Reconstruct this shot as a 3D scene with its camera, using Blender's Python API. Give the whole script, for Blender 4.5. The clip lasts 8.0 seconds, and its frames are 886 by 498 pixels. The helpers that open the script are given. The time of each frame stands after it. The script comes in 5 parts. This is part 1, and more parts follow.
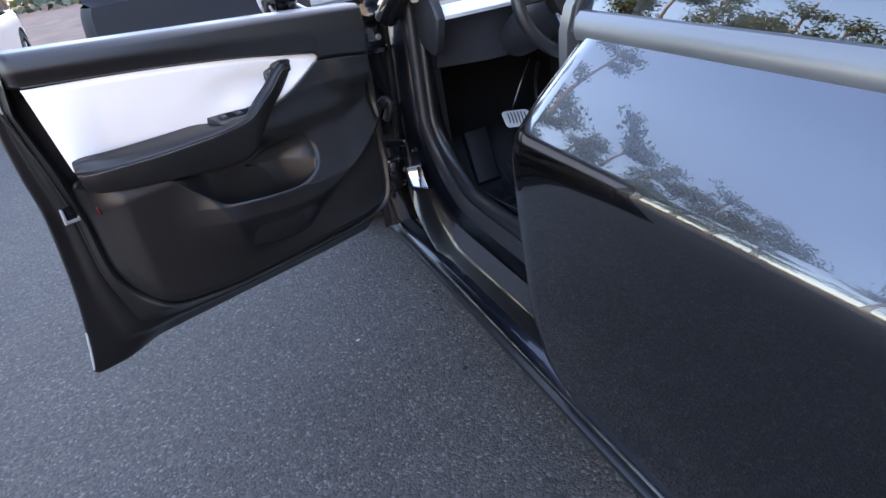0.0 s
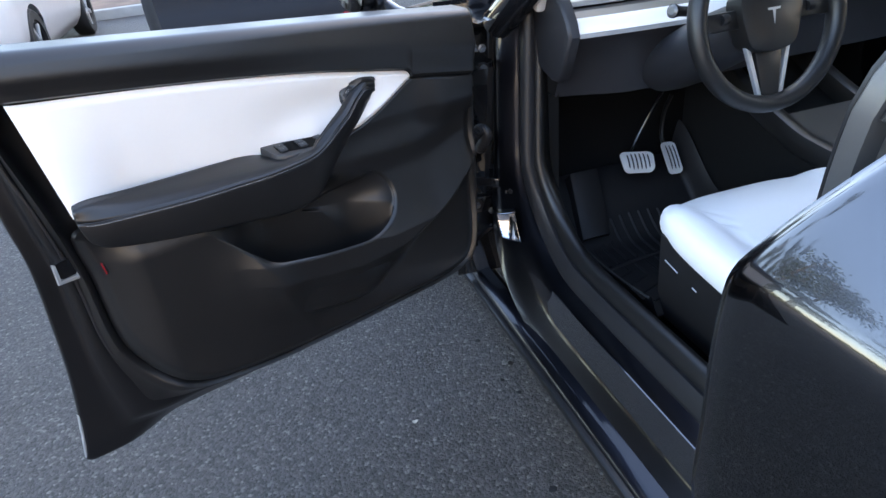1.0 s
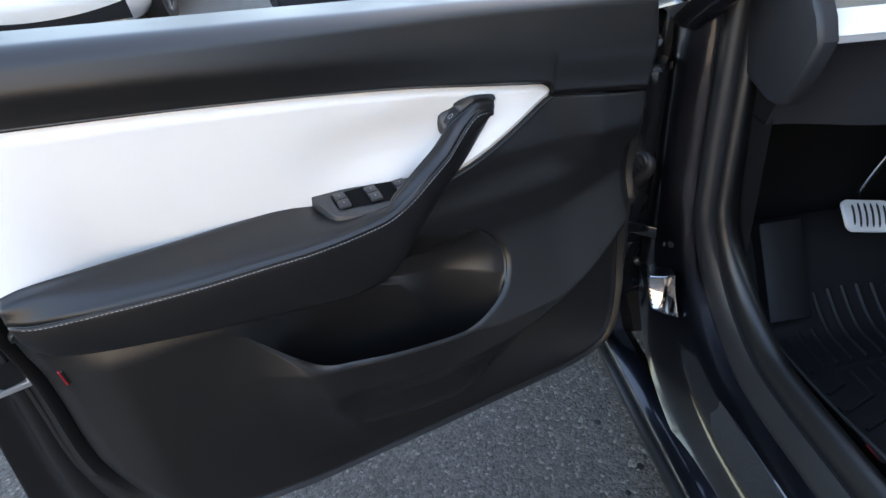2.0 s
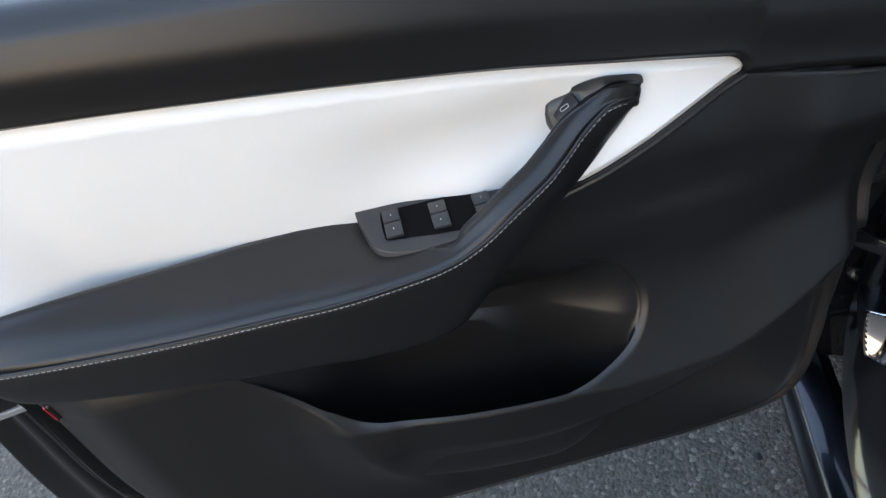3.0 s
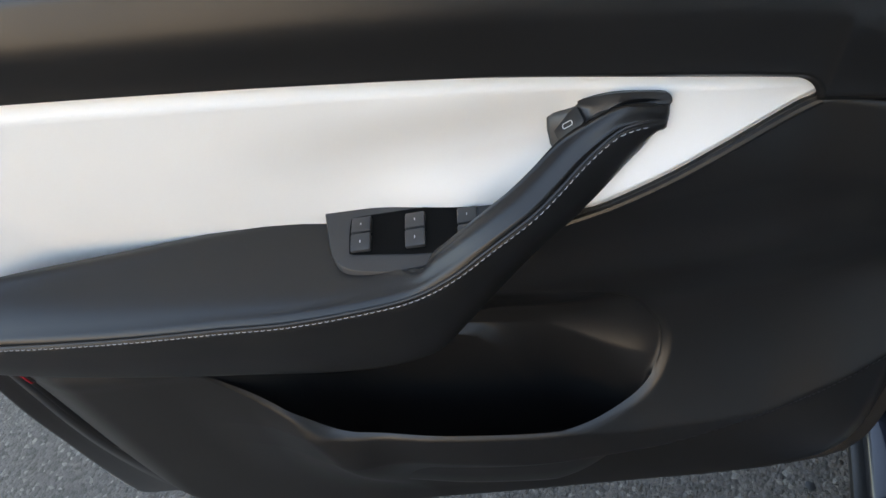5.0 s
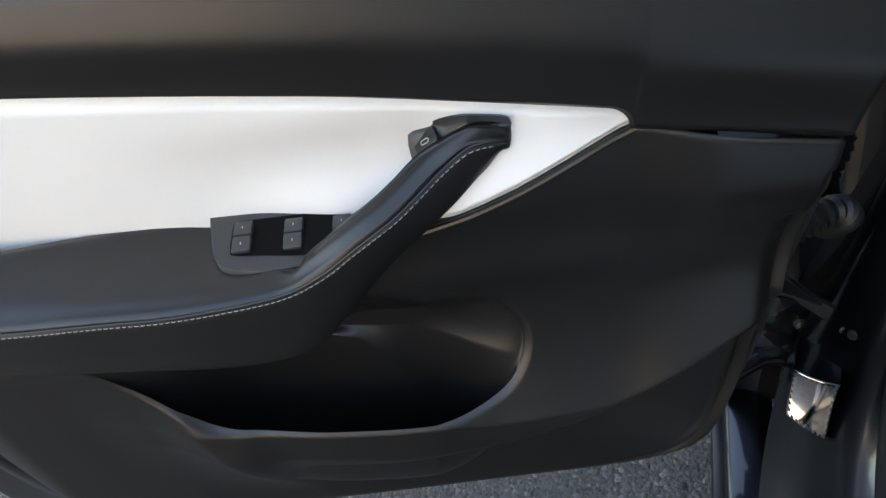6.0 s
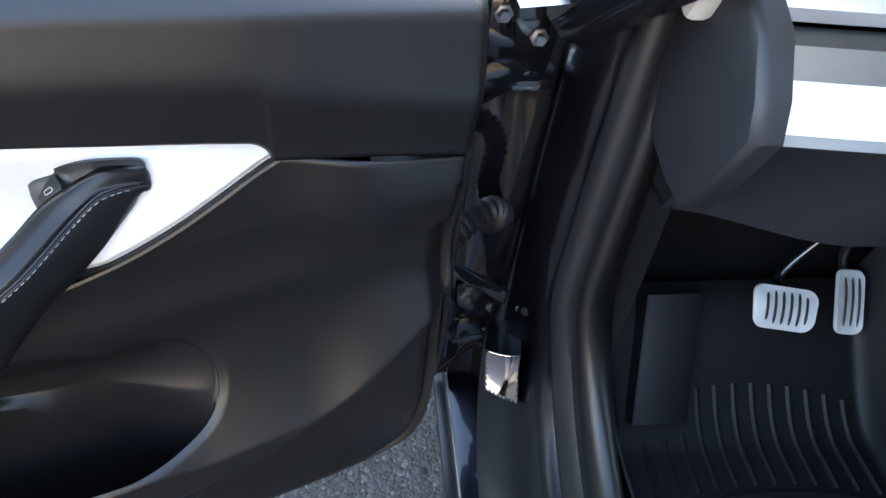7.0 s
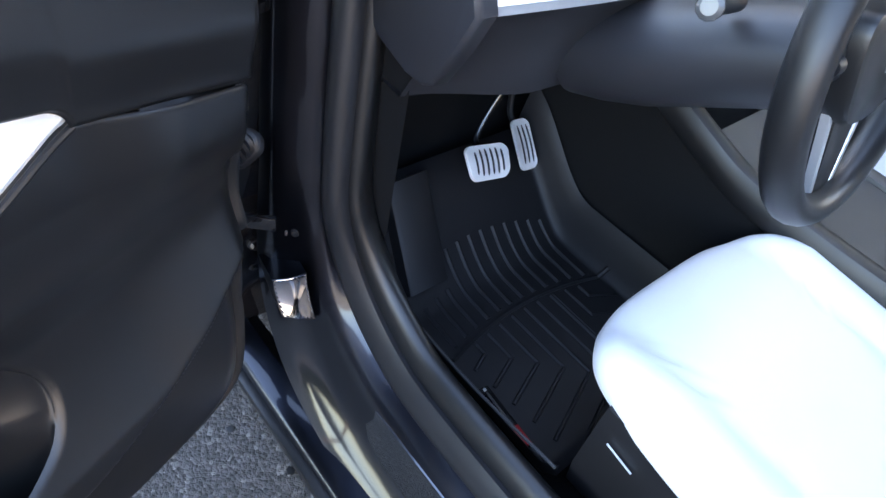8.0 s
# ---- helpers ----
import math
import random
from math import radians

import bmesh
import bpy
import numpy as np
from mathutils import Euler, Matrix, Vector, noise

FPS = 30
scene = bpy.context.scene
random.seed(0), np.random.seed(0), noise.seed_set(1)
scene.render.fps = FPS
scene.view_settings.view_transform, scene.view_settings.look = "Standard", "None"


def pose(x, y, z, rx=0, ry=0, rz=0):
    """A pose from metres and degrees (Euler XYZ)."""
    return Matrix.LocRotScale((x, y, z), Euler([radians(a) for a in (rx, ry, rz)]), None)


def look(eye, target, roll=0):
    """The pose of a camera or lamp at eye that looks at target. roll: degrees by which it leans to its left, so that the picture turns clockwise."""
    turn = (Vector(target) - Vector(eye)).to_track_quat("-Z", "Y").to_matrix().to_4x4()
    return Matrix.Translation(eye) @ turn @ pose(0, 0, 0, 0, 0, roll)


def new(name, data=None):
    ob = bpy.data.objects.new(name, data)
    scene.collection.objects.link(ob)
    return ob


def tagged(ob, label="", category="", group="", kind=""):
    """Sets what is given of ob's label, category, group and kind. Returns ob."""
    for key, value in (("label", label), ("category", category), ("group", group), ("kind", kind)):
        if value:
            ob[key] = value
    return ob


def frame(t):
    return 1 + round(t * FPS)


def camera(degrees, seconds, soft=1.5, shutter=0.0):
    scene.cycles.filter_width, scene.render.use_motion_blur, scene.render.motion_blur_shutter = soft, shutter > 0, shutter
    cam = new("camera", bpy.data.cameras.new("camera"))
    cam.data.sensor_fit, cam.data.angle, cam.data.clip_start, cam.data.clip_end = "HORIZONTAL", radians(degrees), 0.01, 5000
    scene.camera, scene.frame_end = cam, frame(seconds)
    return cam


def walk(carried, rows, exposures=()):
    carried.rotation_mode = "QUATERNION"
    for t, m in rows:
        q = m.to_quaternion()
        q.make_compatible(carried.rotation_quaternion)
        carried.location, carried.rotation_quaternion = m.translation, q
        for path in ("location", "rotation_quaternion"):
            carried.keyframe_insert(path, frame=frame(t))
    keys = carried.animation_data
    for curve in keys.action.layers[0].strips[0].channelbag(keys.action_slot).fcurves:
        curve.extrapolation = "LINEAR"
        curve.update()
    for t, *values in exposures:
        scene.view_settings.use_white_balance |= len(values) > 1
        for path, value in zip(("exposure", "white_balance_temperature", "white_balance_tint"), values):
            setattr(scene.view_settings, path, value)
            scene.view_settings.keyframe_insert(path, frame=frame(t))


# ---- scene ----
cam = camera(70.0, 8.0)
PATH = [
    (0, (-1.48, 0.097, 1.309), (-0.916, 1.76, 0.352), -10.6),
    (0.5, (-1.493, 0.389, 1.331), (-0.935, 2.045, 0.357), -7.2),
    (1, (-1.446, 0.632, 1.322), (-0.993, 2.31, 0.334), -6.2),
    (1.5, (-1.355, 0.882, 1.311), (-1.162, 2.599, 0.304), -7.7),
    (2, (-1.339, 1.156, 1.279), (-1.231, 2.838, 0.203), -6.6),
    (2.2, (-1.346, 1.249, 1.266), (-1.247, 2.908, 0.153), -6.2),
    (3.3, (-1.195, 1.526, 1.235), (-1.836, 2.895, -0.075), -16.8),
    (3.5, (-1.184, 1.55, 1.228), (-1.866, 2.885, -0.096), -17.4),
    (4, (-1.17, 1.588, 1.215), (-1.896, 2.892, -0.116), -16.5),
    (4.2, (-1.171, 1.609, 1.23), (-1.891, 2.85, -0.163), -17.6),
    (5.3, (-1.162, 1.62, 1.226), (-1.901, 2.845, -0.171), -15.8),
    (5.5, (-1.158, 1.607, 1.235), (-1.861, 2.851, -0.165), -14.9),
    (6, (-1.101, 1.589, 1.244), (-1.634, 2.936, -0.134), -8.7),
    (6.5, (-1.042, 1.592, 1.261), (-1.217, 3.037, -0.11), -0.6),
    (6.7, (-1.031, 1.602, 1.264), (-1.043, 3.048, -0.118), 2.3),
    (7, (-1.024, 1.596, 1.267), (-0.806, 3.025, -0.115), 4.9),
    (7.5, (-1.114, 1.601, 1.271), (-0.401, 2.852, -0.117), 10.8),
    (7.8, (-1.17, 1.597, 1.276), (-0.215, 2.655, -0.127), 13.0),
    (8, (-1.181, 1.578, 1.272), (-0.09, 2.498, -0.13), 14.4),
]
walk(cam, [(t, look(eye, target, roll)) for t, eye, target, roll in PATH],
     [(0.0, 3.45, 7100, 20), (1.0, 3.4, 7300, 14), (2.2, 3.45, 7900, 11), (3.4, 3.35, 8500, 10), (5.5, 3.3, 8800, 10), (6.5, 3.7, 8000, 10), (7.2, 4.1, 7300, 11), (8.0, 4.2, 7100, 16)])

# ---- world, sun, exposure ----
world = bpy.data.worlds.new("sky")
scene.world = world
world.use_nodes = True
wn = world.node_tree
sky = wn.nodes.new("ShaderNodeTexSky")
sky.sky_type = "NISHITA"
sky.sun_disc = False
sky.sun_elevation = radians(29)
sky.sun_rotation = radians(67)
sky.altitude = 100
sky.air_density, sky.dust_density, sky.ozone_density = 1.0, 1.0, 1.0
wn.nodes["Background"].inputs[1].default_value = 0.15
wn.links.new(sky.outputs[0], wn.nodes["Background"].inputs[0])
sun_data = bpy.data.lights.new("sun", "SUN")
sun_data.energy, sun_data.angle, sun_data.color = 3.0, radians(0.5), (1.0, 0.90, 0.76)
sun = new("sun", sun_data)
sun.matrix_world = look((7.0, 3.0, 4.2), (0, 0, 0))


# ---- materials ----
def mat(name, color, rough=0.5, metal=0.0, coat=0.0, spec=0.5, vary=0.12, grain=0.0, grain_scale=300.0, cloud=6.0, coat_rough=0.03, sheen=0.0):
    """A principled surface with a slow and a fine variation of tone and gloss, and a fine relief."""
    m = bpy.data.materials.new(name)
    m.use_nodes = True
    nt = m.node_tree
    b = nt.nodes["Principled BSDF"]
    tc = nt.nodes.new("ShaderNodeTexCoord")
    n1, n2 = nt.nodes.new("ShaderNodeTexNoise"), nt.nodes.new("ShaderNodeTexNoise")
    n1.inputs["Scale"].default_value, n2.inputs["Scale"].default_value = cloud, grain_scale
    n1.inputs["Detail"].default_value, n2.inputs["Detail"].default_value = 5, 3
    for n in (n1, n2):
        nt.links.new(tc.outputs["Object"], n.inputs["Vector"])
    add = nt.nodes.new("ShaderNodeMath")
    add.operation = "MULTIPLY_ADD"
    add.inputs[1].default_value = 0.7
    nt.links.new(n1.outputs["Fac"], add.inputs[0])
    scale = nt.nodes.new("ShaderNodeMath")
    scale.operation = "MULTIPLY"
    scale.inputs[1].default_value = 0.3
    nt.links.new(n2.outputs["Fac"], scale.inputs[0])
    nt.links.new(scale.outputs[0], add.inputs[2])
    ramp = nt.nodes.new("ShaderNodeValToRGB")
    lo, hi = [tuple(max(0.0, min(1.0, c * k)) for c in color) + (1,) for k in (1 - vary, 1 + vary)]
    ramp.color_ramp.elements[0].position, ramp.color_ramp.elements[1].position = 0.3, 0.7
    ramp.color_ramp.elements[0].color, ramp.color_ramp.elements[1].color = lo, hi
    nt.links.new(add.outputs[0], ramp.inputs["Fac"])
    nt.links.new(ramp.outputs["Color"], b.inputs["Base Color"])
    rr = nt.nodes.new("ShaderNodeMapRange")
    rr.inputs["From Min"].default_value, rr.inputs["From Max"].default_value = 0.3, 0.7
    rr.inputs["To Min"].default_value, rr.inputs["To Max"].default_value = max(0.02, rough * 0.9), min(1.0, rough * 1.1)
    nt.links.new(n1.outputs["Fac"], rr.inputs["Value"])
    nt.links.new(rr.outputs[0], b.inputs["Roughness"])
    b.inputs["Metallic"].default_value = metal
    b.inputs["Coat Weight"].default_value = coat
    b.inputs["Coat Roughness"].default_value = coat_rough
    b.inputs["Coat IOR"].default_value = 1.62
    b.inputs["Specular IOR Level"].default_value = spec
    b.inputs["Sheen Weight"].default_value = sheen
    if grain:
        bump = nt.nodes.new("ShaderNodeBump")
        bump.inputs["Strength"].default_value = grain
        bump.inputs["Distance"].default_value = 0.001
        nt.links.new(n2.outputs["Fac"], bump.inputs["Height"])
        nt.links.new(bump.outputs[0], b.inputs["Normal"])
    return m


def asphalt_material():
    m = bpy.data.materials.new("asphalt")
    m.use_nodes = True
    nt = m.node_tree
    b = nt.nodes["Principled BSDF"]
    tc = nt.nodes.new("ShaderNodeTexCoord")

    def tex(kind, size):
        n = nt.nodes.new(kind)
        n.inputs["Scale"].default_value = size
        nt.links.new(tc.outputs["Object"], n.inputs["Vector"])
        return n

    stones, fines, stain = tex("ShaderNodeTexVoronoi", 125.0), tex("ShaderNodeTexVoronoi", 430.0), tex("ShaderNodeTexNoise", 1.3)
    mid = tex("ShaderNodeTexNoise", 48.0)
    stain.inputs["Detail"].default_value = 6
    mid.inputs["Detail"].default_value = 5
    tone = nt.nodes.new("ShaderNodeValToRGB")
    e = tone.color_ramp.elements
    e[0].position, e[0].color = 0.0, (0.033, 0.031, 0.032, 1)
    e[1].position, e[1].color = 1.0, (0.19, 0.18, 0.17, 1)
    k = tone.color_ramp.elements.new(0.90)
    k.color = (0.094, 0.088, 0.086, 1)
    sep = nt.nodes.new("ShaderNodeSeparateColor")
    nt.links.new(stones.outputs["Color"], sep.inputs[0])
    nt.links.new(sep.outputs[0], tone.inputs["Fac"])
    mix = nt.nodes.new("ShaderNodeMix")
    mix.data_type, mix.blend_type = "RGBA", "MULTIPLY"
    mix.inputs[0].default_value = 0.75
    shade = nt.nodes.new("ShaderNodeValToRGB")
    shade.color_ramp.elements[0].position, shade.color_ramp.elements[1].position = 0.3, 0.7
    shade.color_ramp.elements[0].color, shade.color_ramp.elements[1].color = (0.52, 0.52, 0.54, 1), (1.30, 1.29, 1.26, 1)
    blend = nt.nodes.new("ShaderNodeMath")
    blend.operation = "MULTIPLY_ADD"
    blend.inputs[1].default_value = 0.5
    half = nt.nodes.new("ShaderNodeMath")
    half.operation = "MULTIPLY"
    half.inputs[1].default_value = 0.5
    nt.links.new(mid.outputs["Fac"], half.inputs[0])
    nt.links.new(stain.outputs["Fac"], blend.inputs[0])
    nt.links.new(half.outputs[0], blend.inputs[2])
    nt.links.new(blend.outputs[0], shade.inputs["Fac"])
    nt.links.new(tone.outputs["Color"], mix.inputs[6])
    nt.links.new(shade.outputs["Color"], mix.inputs[7])
    nt.links.new(mix.outputs[2], b.inputs["Base Color"])
    b.inputs["Roughness"].default_value = 0.62
    high = nt.nodes.new("ShaderNodeMath")
    high.operation = "MULTIPLY_ADD"
    high.inputs[1].default_value = 0.5
    nt.links.new(fines.outputs["Distance"], high.inputs[0])
    nt.links.new(stones.outputs["Distance"], high.inputs[2])
    bump = nt.nodes.new("ShaderNodeBump")
    bump.invert = True
    bump.inputs["Strength"].default_value = 1.0
    bump.inputs["Distance"].default_value = 0.013
    nt.links.new(high.outputs[0], bump.inputs["Height"])
    nt.links.new(bump.outputs[0], b.inputs["Normal"])
    return m


def glass_material(name, tint, rough=0.0, ior=1.45):
    m = bpy.data.materials.new(name)
    m.use_nodes = True
    nt = m.node_tree
    b = nt.nodes["Principled BSDF"]
    b.inputs["Base Color"].default_value = (*tint, 1)
    b.inputs["Roughness"].default_value = rough
    b.inputs["Transmission Weight"].default_value = 1.0
    b.inputs["IOR"].default_value = ior
    return m


M_PAINT = mat("grey_metallic_paint", (0.060, 0.063, 0.074), 0.17, 1.0, 1.0, vary=0.04, grain_scale=900, coat_rough=0.004)
# body paint again, with the shade round the opening put into a darker base
M_PAINT_IN = mat("body_paint_darkened_at_sill", (0.019, 0.021, 0.029), 0.34, 1.0, 0.45, vary=0.05, grain_scale=900, coat_rough=0.06)
M_TRIM = mat("black_soft_plastic", (0.0072, 0.0070, 0.0073), 0.38, spec=0.5, vary=0.08, grain=0.05, grain_scale=900)
M_DASH = mat("dark_grey_dash_plastic", (0.016, 0.016, 0.019), 0.48, spec=0.5, vary=0.08, grain=0.06, grain_scale=800)
M_LEATHER = mat("black_vegan_leather", (0.0070, 0.0070, 0.0076), 0.40, spec=0.48, vary=0.06, grain=0.05, grain_scale=1100)
M_WHITE = mat("white_vegan_leather", (0.86, 0.85, 0.83), 0.45, vary=0.02, grain=0.08, grain_scale=700)
M_SEAT = mat("white_perforated_leather", (0.80, 0.80, 0.80), 0.45, vary=0.02, grain=0.1, grain_scale=500)
M_RUBBER = mat("black_rubber", (0.012, 0.012, 0.0135), 0.45, spec=0.42, vary=0.15, grain=0.1)
M_LINER = mat("black_rubber_liner", (0.0075, 0.0075, 0.0088), 0.55, spec=0.32, vary=0.1, grain=0.15, grain_scale=600)
M_CARPET = mat("black_carpet", (0.0045, 0.0045, 0.0048), 0.95, vary=0.3, grain=0.8, grain_scale=700, spec=0.2)
M_GLOSS = mat("gloss_black", (0.008, 0.008, 0.009), 0.08, coat=0.5, vary=0.05)
M_DARK = mat("dark_plastic", (0.009, 0.009, 0.010), 0.45, spec=0.35, vary=0.1)
# near-black that holds the shade between the switch keys
M_KEY_SHADE = mat("black_for_key_shade", (0.002, 0.002, 0.002), 0.7, spec=0.1, vary=0.0)
M_SWITCH = mat("switch_plastic", (0.028, 0.028, 0.029), 0.42, vary=0.05)
M_STEEL = mat("brushed_pedal_steel", (0.85, 0.85, 0.85), 0.38, 0.35, vary=0.06, grain_scale=500)
M_SILVER = mat("satin_silver", (0.55, 0.56, 0.57), 0.35, 0.7, vary=0.05)
M_FOIL = mat("polished_steel_foil", (0.56, 0.58, 0.63), 0.08, 1.0, vary=0.04, grain_scale=300)
M_METAL = mat("bare_steel", (0.30, 0.30, 0.31), 0.35, 1.0, vary=0.15)
M_THREAD = mat("grey_thread", (0.34, 0.34, 0.35), 0.8, vary=0.1)
M_MARK = mat("light_marking", (0.55, 0.55, 0.55), 0.6, vary=0.02)
M_SATIN = mat("satin_window_trim", (0.16, 0.16, 0.16), 0.32, 0.6, vary=0.05)
# body paint again, darkened for the dim ground it mirrors on the door shell
M_SHELL = mat("body_paint_darkened_on_shell", (0.013, 0.013, 0.0145), 0.36, 0.6, 0.35, vary=0.08, grain_scale=900, coat_rough=0.08)
M_DEEPRED = mat("dark_red_reflector", (0.16, 0.008, 0.012), 0.2, vary=0.05)
M_RED = mat("red_plastic", (0.30, 0.015, 0.02), 0.25, vary=0.05)
M_WHITECAR = mat("white_car_paint", (0.72, 0.72, 0.72), 0.35, 0.0, 1.0, vary=0.03)
M_SUV = mat("dark_grey_car_paint", (0.014, 0.015, 0.019), 0.6, 0.0, 0.0, spec=0.15, vary=0.05)
M_BUMPER = mat("grey_bumper_plastic", (0.014, 0.014, 0.015), 0.85, spec=0.1, vary=0.1)
M_TYRE = mat("tyre_rubber", (0.017, 0.017, 0.017), 0.75, vary=0.2, grain=0.3)
M_BARK = mat("bark_mulch", (0.16, 0.10, 0.07), 0.95, vary=0.5, grain=1.0, grain_scale=60, cloud=2.0)
M_KERB = mat("kerb_concrete", (0.38, 0.37, 0.35), 0.85, vary=0.15, grain=0.5, grain_scale=120)
M_TRUNK = mat("tree_bark", (0.13, 0.09, 0.065), 0.9, vary=0.4, grain=1.0, grain_scale=40)
M_LEAF = mat("leaf_green", (0.055, 0.075, 0.03), 0.6, vary=0.4, cloud=3.0)
M_DRY = mat("dry_leaf", (0.55, 0.50, 0.42), 0.7, vary=0.2)
M_STAIN = mat("oil_drip", (0.010, 0.010, 0.010), 0.35, vary=0.2)
M_LIGHTTRIM = mat("light_grey_pillar_trim", (0.62, 0.60, 0.57), 0.8, vary=0.04, grain=0.3)
M_MIRROR = mat("mirror_silver", (0.92, 0.92, 0.92), 0.02, 1.0, vary=0.0)
# tone of the two added walls, chosen for the warm light they bounce
M_STUCCO = mat("tan_stucco", (0.66, 0.56, 0.44), 0.9, vary=0.15, grain=0.6, grain_scale=60, cloud=0.6)
M_ASPHALT = asphalt_material()
M_GLASS = glass_material("dark_window_glass", (0.03, 0.032, 0.033), ior=2.1)
M_CLEAR = glass_material("clear_window_glass", (0.85, 0.9, 0.88))


# ---- mesh helpers ----
def part(name, bm, material, parent=None, label="", flat=False, angle=38):
    bmesh.ops.remove_doubles(bm, verts=bm.verts, dist=1e-5)
    bmesh.ops.recalc_face_normals(bm, faces=bm.faces)
    me = bpy.data.meshes.new(name)
    bm.to_mesh(me)
    bm.free()
    me.materials.append(material)
    if not flat:
        me.shade_smooth()
        me.set_sharp_from_angle(angle=radians(angle))
    ob = new(name, me)
    if parent is not None:
        ob.parent = parent
        if parent.type == "EMPTY":
            ob.matrix_parent_inverse = parent.matrix_basis.inverted()
    if label:
        ob["label"] = label
    return ob


def thing(name, at, label, category, group="", kind=""):
    ob = new(name)
    ob.matrix_basis = Matrix.Translation(at)
    ob.empty_display_size = 0.1
    return tagged(ob, label, category, group, kind)


def sm(a, b, x):
    t = max(0.0, min(1.0, (x - a) / (b - a)))
    return t * t * (3 - 2 * t)


def knots(pairs):
    """A smooth function through (x, y) pairs."""
    xs, ys = [p[0] for p in pairs], [p[1] for p in pairs]
    n = len(xs)
    d = [(ys[i + 1] - ys[i]) / (xs[i + 1] - xs[i]) for i in range(n - 1)]
    m = [d[0]] + [0.0 if d[i - 1] * d[i] <= 0 else 2 * d[i - 1] * d[i] / (d[i - 1] + d[i]) for i in range(1, n - 1)] + [d[-1]]

    def f(x):
        if x <= xs[0]:
            return ys[0]
        if x >= xs[-1]:
            return ys[-1]
        i = max(k for k in range(n - 1) if xs[k] <= x)
        h = xs[i + 1] - xs[i]
        t = (x - xs[i]) / h
        return ((2 * t ** 3 - 3 * t * t + 1) * ys[i] + (t ** 3 - 2 * t * t + t) * h * m[i]
                + (-2 * t ** 3 + 3 * t * t) * ys[i + 1] + (t ** 3 - t * t) * h * m[i + 1])
    return f


def smooth(points, steps=8, closed=False):
    """A Catmull-Rom line through the points."""
    p = [Vector(q) for q in points]
    n = len(p)
    out = []
    for i in range(n if closed else n - 1):
        a, b, c, d = (p[(i + k) % n] if closed else p[max(0, min(n - 1, i + k))] for k in (-1, 0, 1, 2))
        for j in range(steps):
            t = j / steps
            out.append(0.5 * ((2 * b) + (c - a) * t + (2 * a - 5 * b + 4 * c - d) * t * t + (3 * b - a - 3 * c + d) * t ** 3))
    if not closed:
        out.append(p[-1])
    return out


def grid(fn, nu, nv):
    """A sheet of nu x nv faces through fn(s, t), s and t from 0 to 1."""
    bm = bmesh.new()
    v = [[bm.verts.new(fn(i / nu, j / nv)) for j in range(nv + 1)] for i in range(nu + 1)]
    for i in range(nu):
        for j in range(nv):
            bm.faces.new((v[i][j], v[i + 1][j], v[i + 1][j + 1], v[i][j + 1]))
    return bm


def loft(rings, closed=True, caps=True, bm=None):
    bm = bm or bmesh.new()
    v = [[bm.verts.new(p) for p in r] for r in rings]
    k = len(rings[0])
    for a, b in zip(v, v[1:]):
        for j in range(k if closed else k - 1):
            bm.faces.new((a[j], a[(j + 1) % k], b[(j + 1) % k], b[j]))
    if closed and caps:
        bm.faces.new(v[0]), bm.faces.new(v[-1])
    return bm


def tube(points, radius, segs=8, bm=None):
    """A round bar along the points; radius is a number or a function of 0..1."""
    p = [Vector(q) for q in points]
    rings = []
    side = None
    for i, c in enumerate(p):
        t = (p[min(i + 1, len(p) - 1)] - p[max(i - 1, 0)]).normalized()
        if side is None:
            side = t.orthogonal().normalized()
        side = (side - t * side.dot(t)).normalized()
        up = t.cross(side)
        r = radius(i / (len(p) - 1)) if callable(radius) else radius
        rings.append([c + r * (math.cos(a) * side + math.sin(a) * up) for a in (2 * math.pi * k / segs for k in range(segs))])
    return loft(rings, bm=bm)


def box(size, bevel=0.003, m=None, bm=None, segments=2):
    """A bevelled block of that size round the origin, set by m."""
    b = bmesh.new()
    bmesh.ops.create_cube(b, size=1)
    bmesh.ops.scale(b, vec=size, verts=b.verts)
    if bevel:
        bmesh.ops.bevel(b, geom=b.edges[:], offset=min(bevel, min(size) * 0.45), segments=segments, affect="EDGES", profile=0.5)
    if m is not None:
        b.transform(m)
    if bm is None:
        return b
    tmp = bpy.data.meshes.new("tmp")
    b.to_mesh(tmp)
    b.free()
    bm.from_mesh(tmp)
    bpy.data.meshes.remove(tmp)
    return bm


def lathe(profile, m, segs=40, bm=None):
    """Turns (radius, height) pairs about the local z axis."""
    rings = [[m @ Vector((r * math.cos(a), r * math.sin(a), h)) for a in (2 * math.pi * k / segs for k in range(segs))] for r, h in profile]
    return loft(rings, caps=False, bm=bm)


def slab(outline, thick, m=None, bevel=0.0, bm=None):
    """A plate with the given (x, y) outline, from z 0 to thick."""
    b = bmesh.new()
    lo = [b.verts.new((x, y, 0)) for x, y in outline]
    f = b.faces.new(lo)
    r = bmesh.ops.extrude_face_region(b, geom=[f])
    top = [e for e in r["geom"] if isinstance(e, bmesh.types.BMVert)]
    bmesh.ops.translate(b, verts=top, vec=(0, 0, thick))
    if bevel:
        ed = [e for e in b.edges if all(v in top for v in e.verts)]
        bmesh.ops.bevel(b, geom=ed, offset=bevel, segments=2, affect="EDGES", profile=0.5)
    if m is not None:
        b.transform(m)
    if bm is None:
        return b
    tmp = bpy.data.meshes.new("tmp")
    b.to_mesh(tmp)
    b.free()
    bm.from_mesh(tmp)
    bpy.data.meshes.remove(tmp)
    return bm


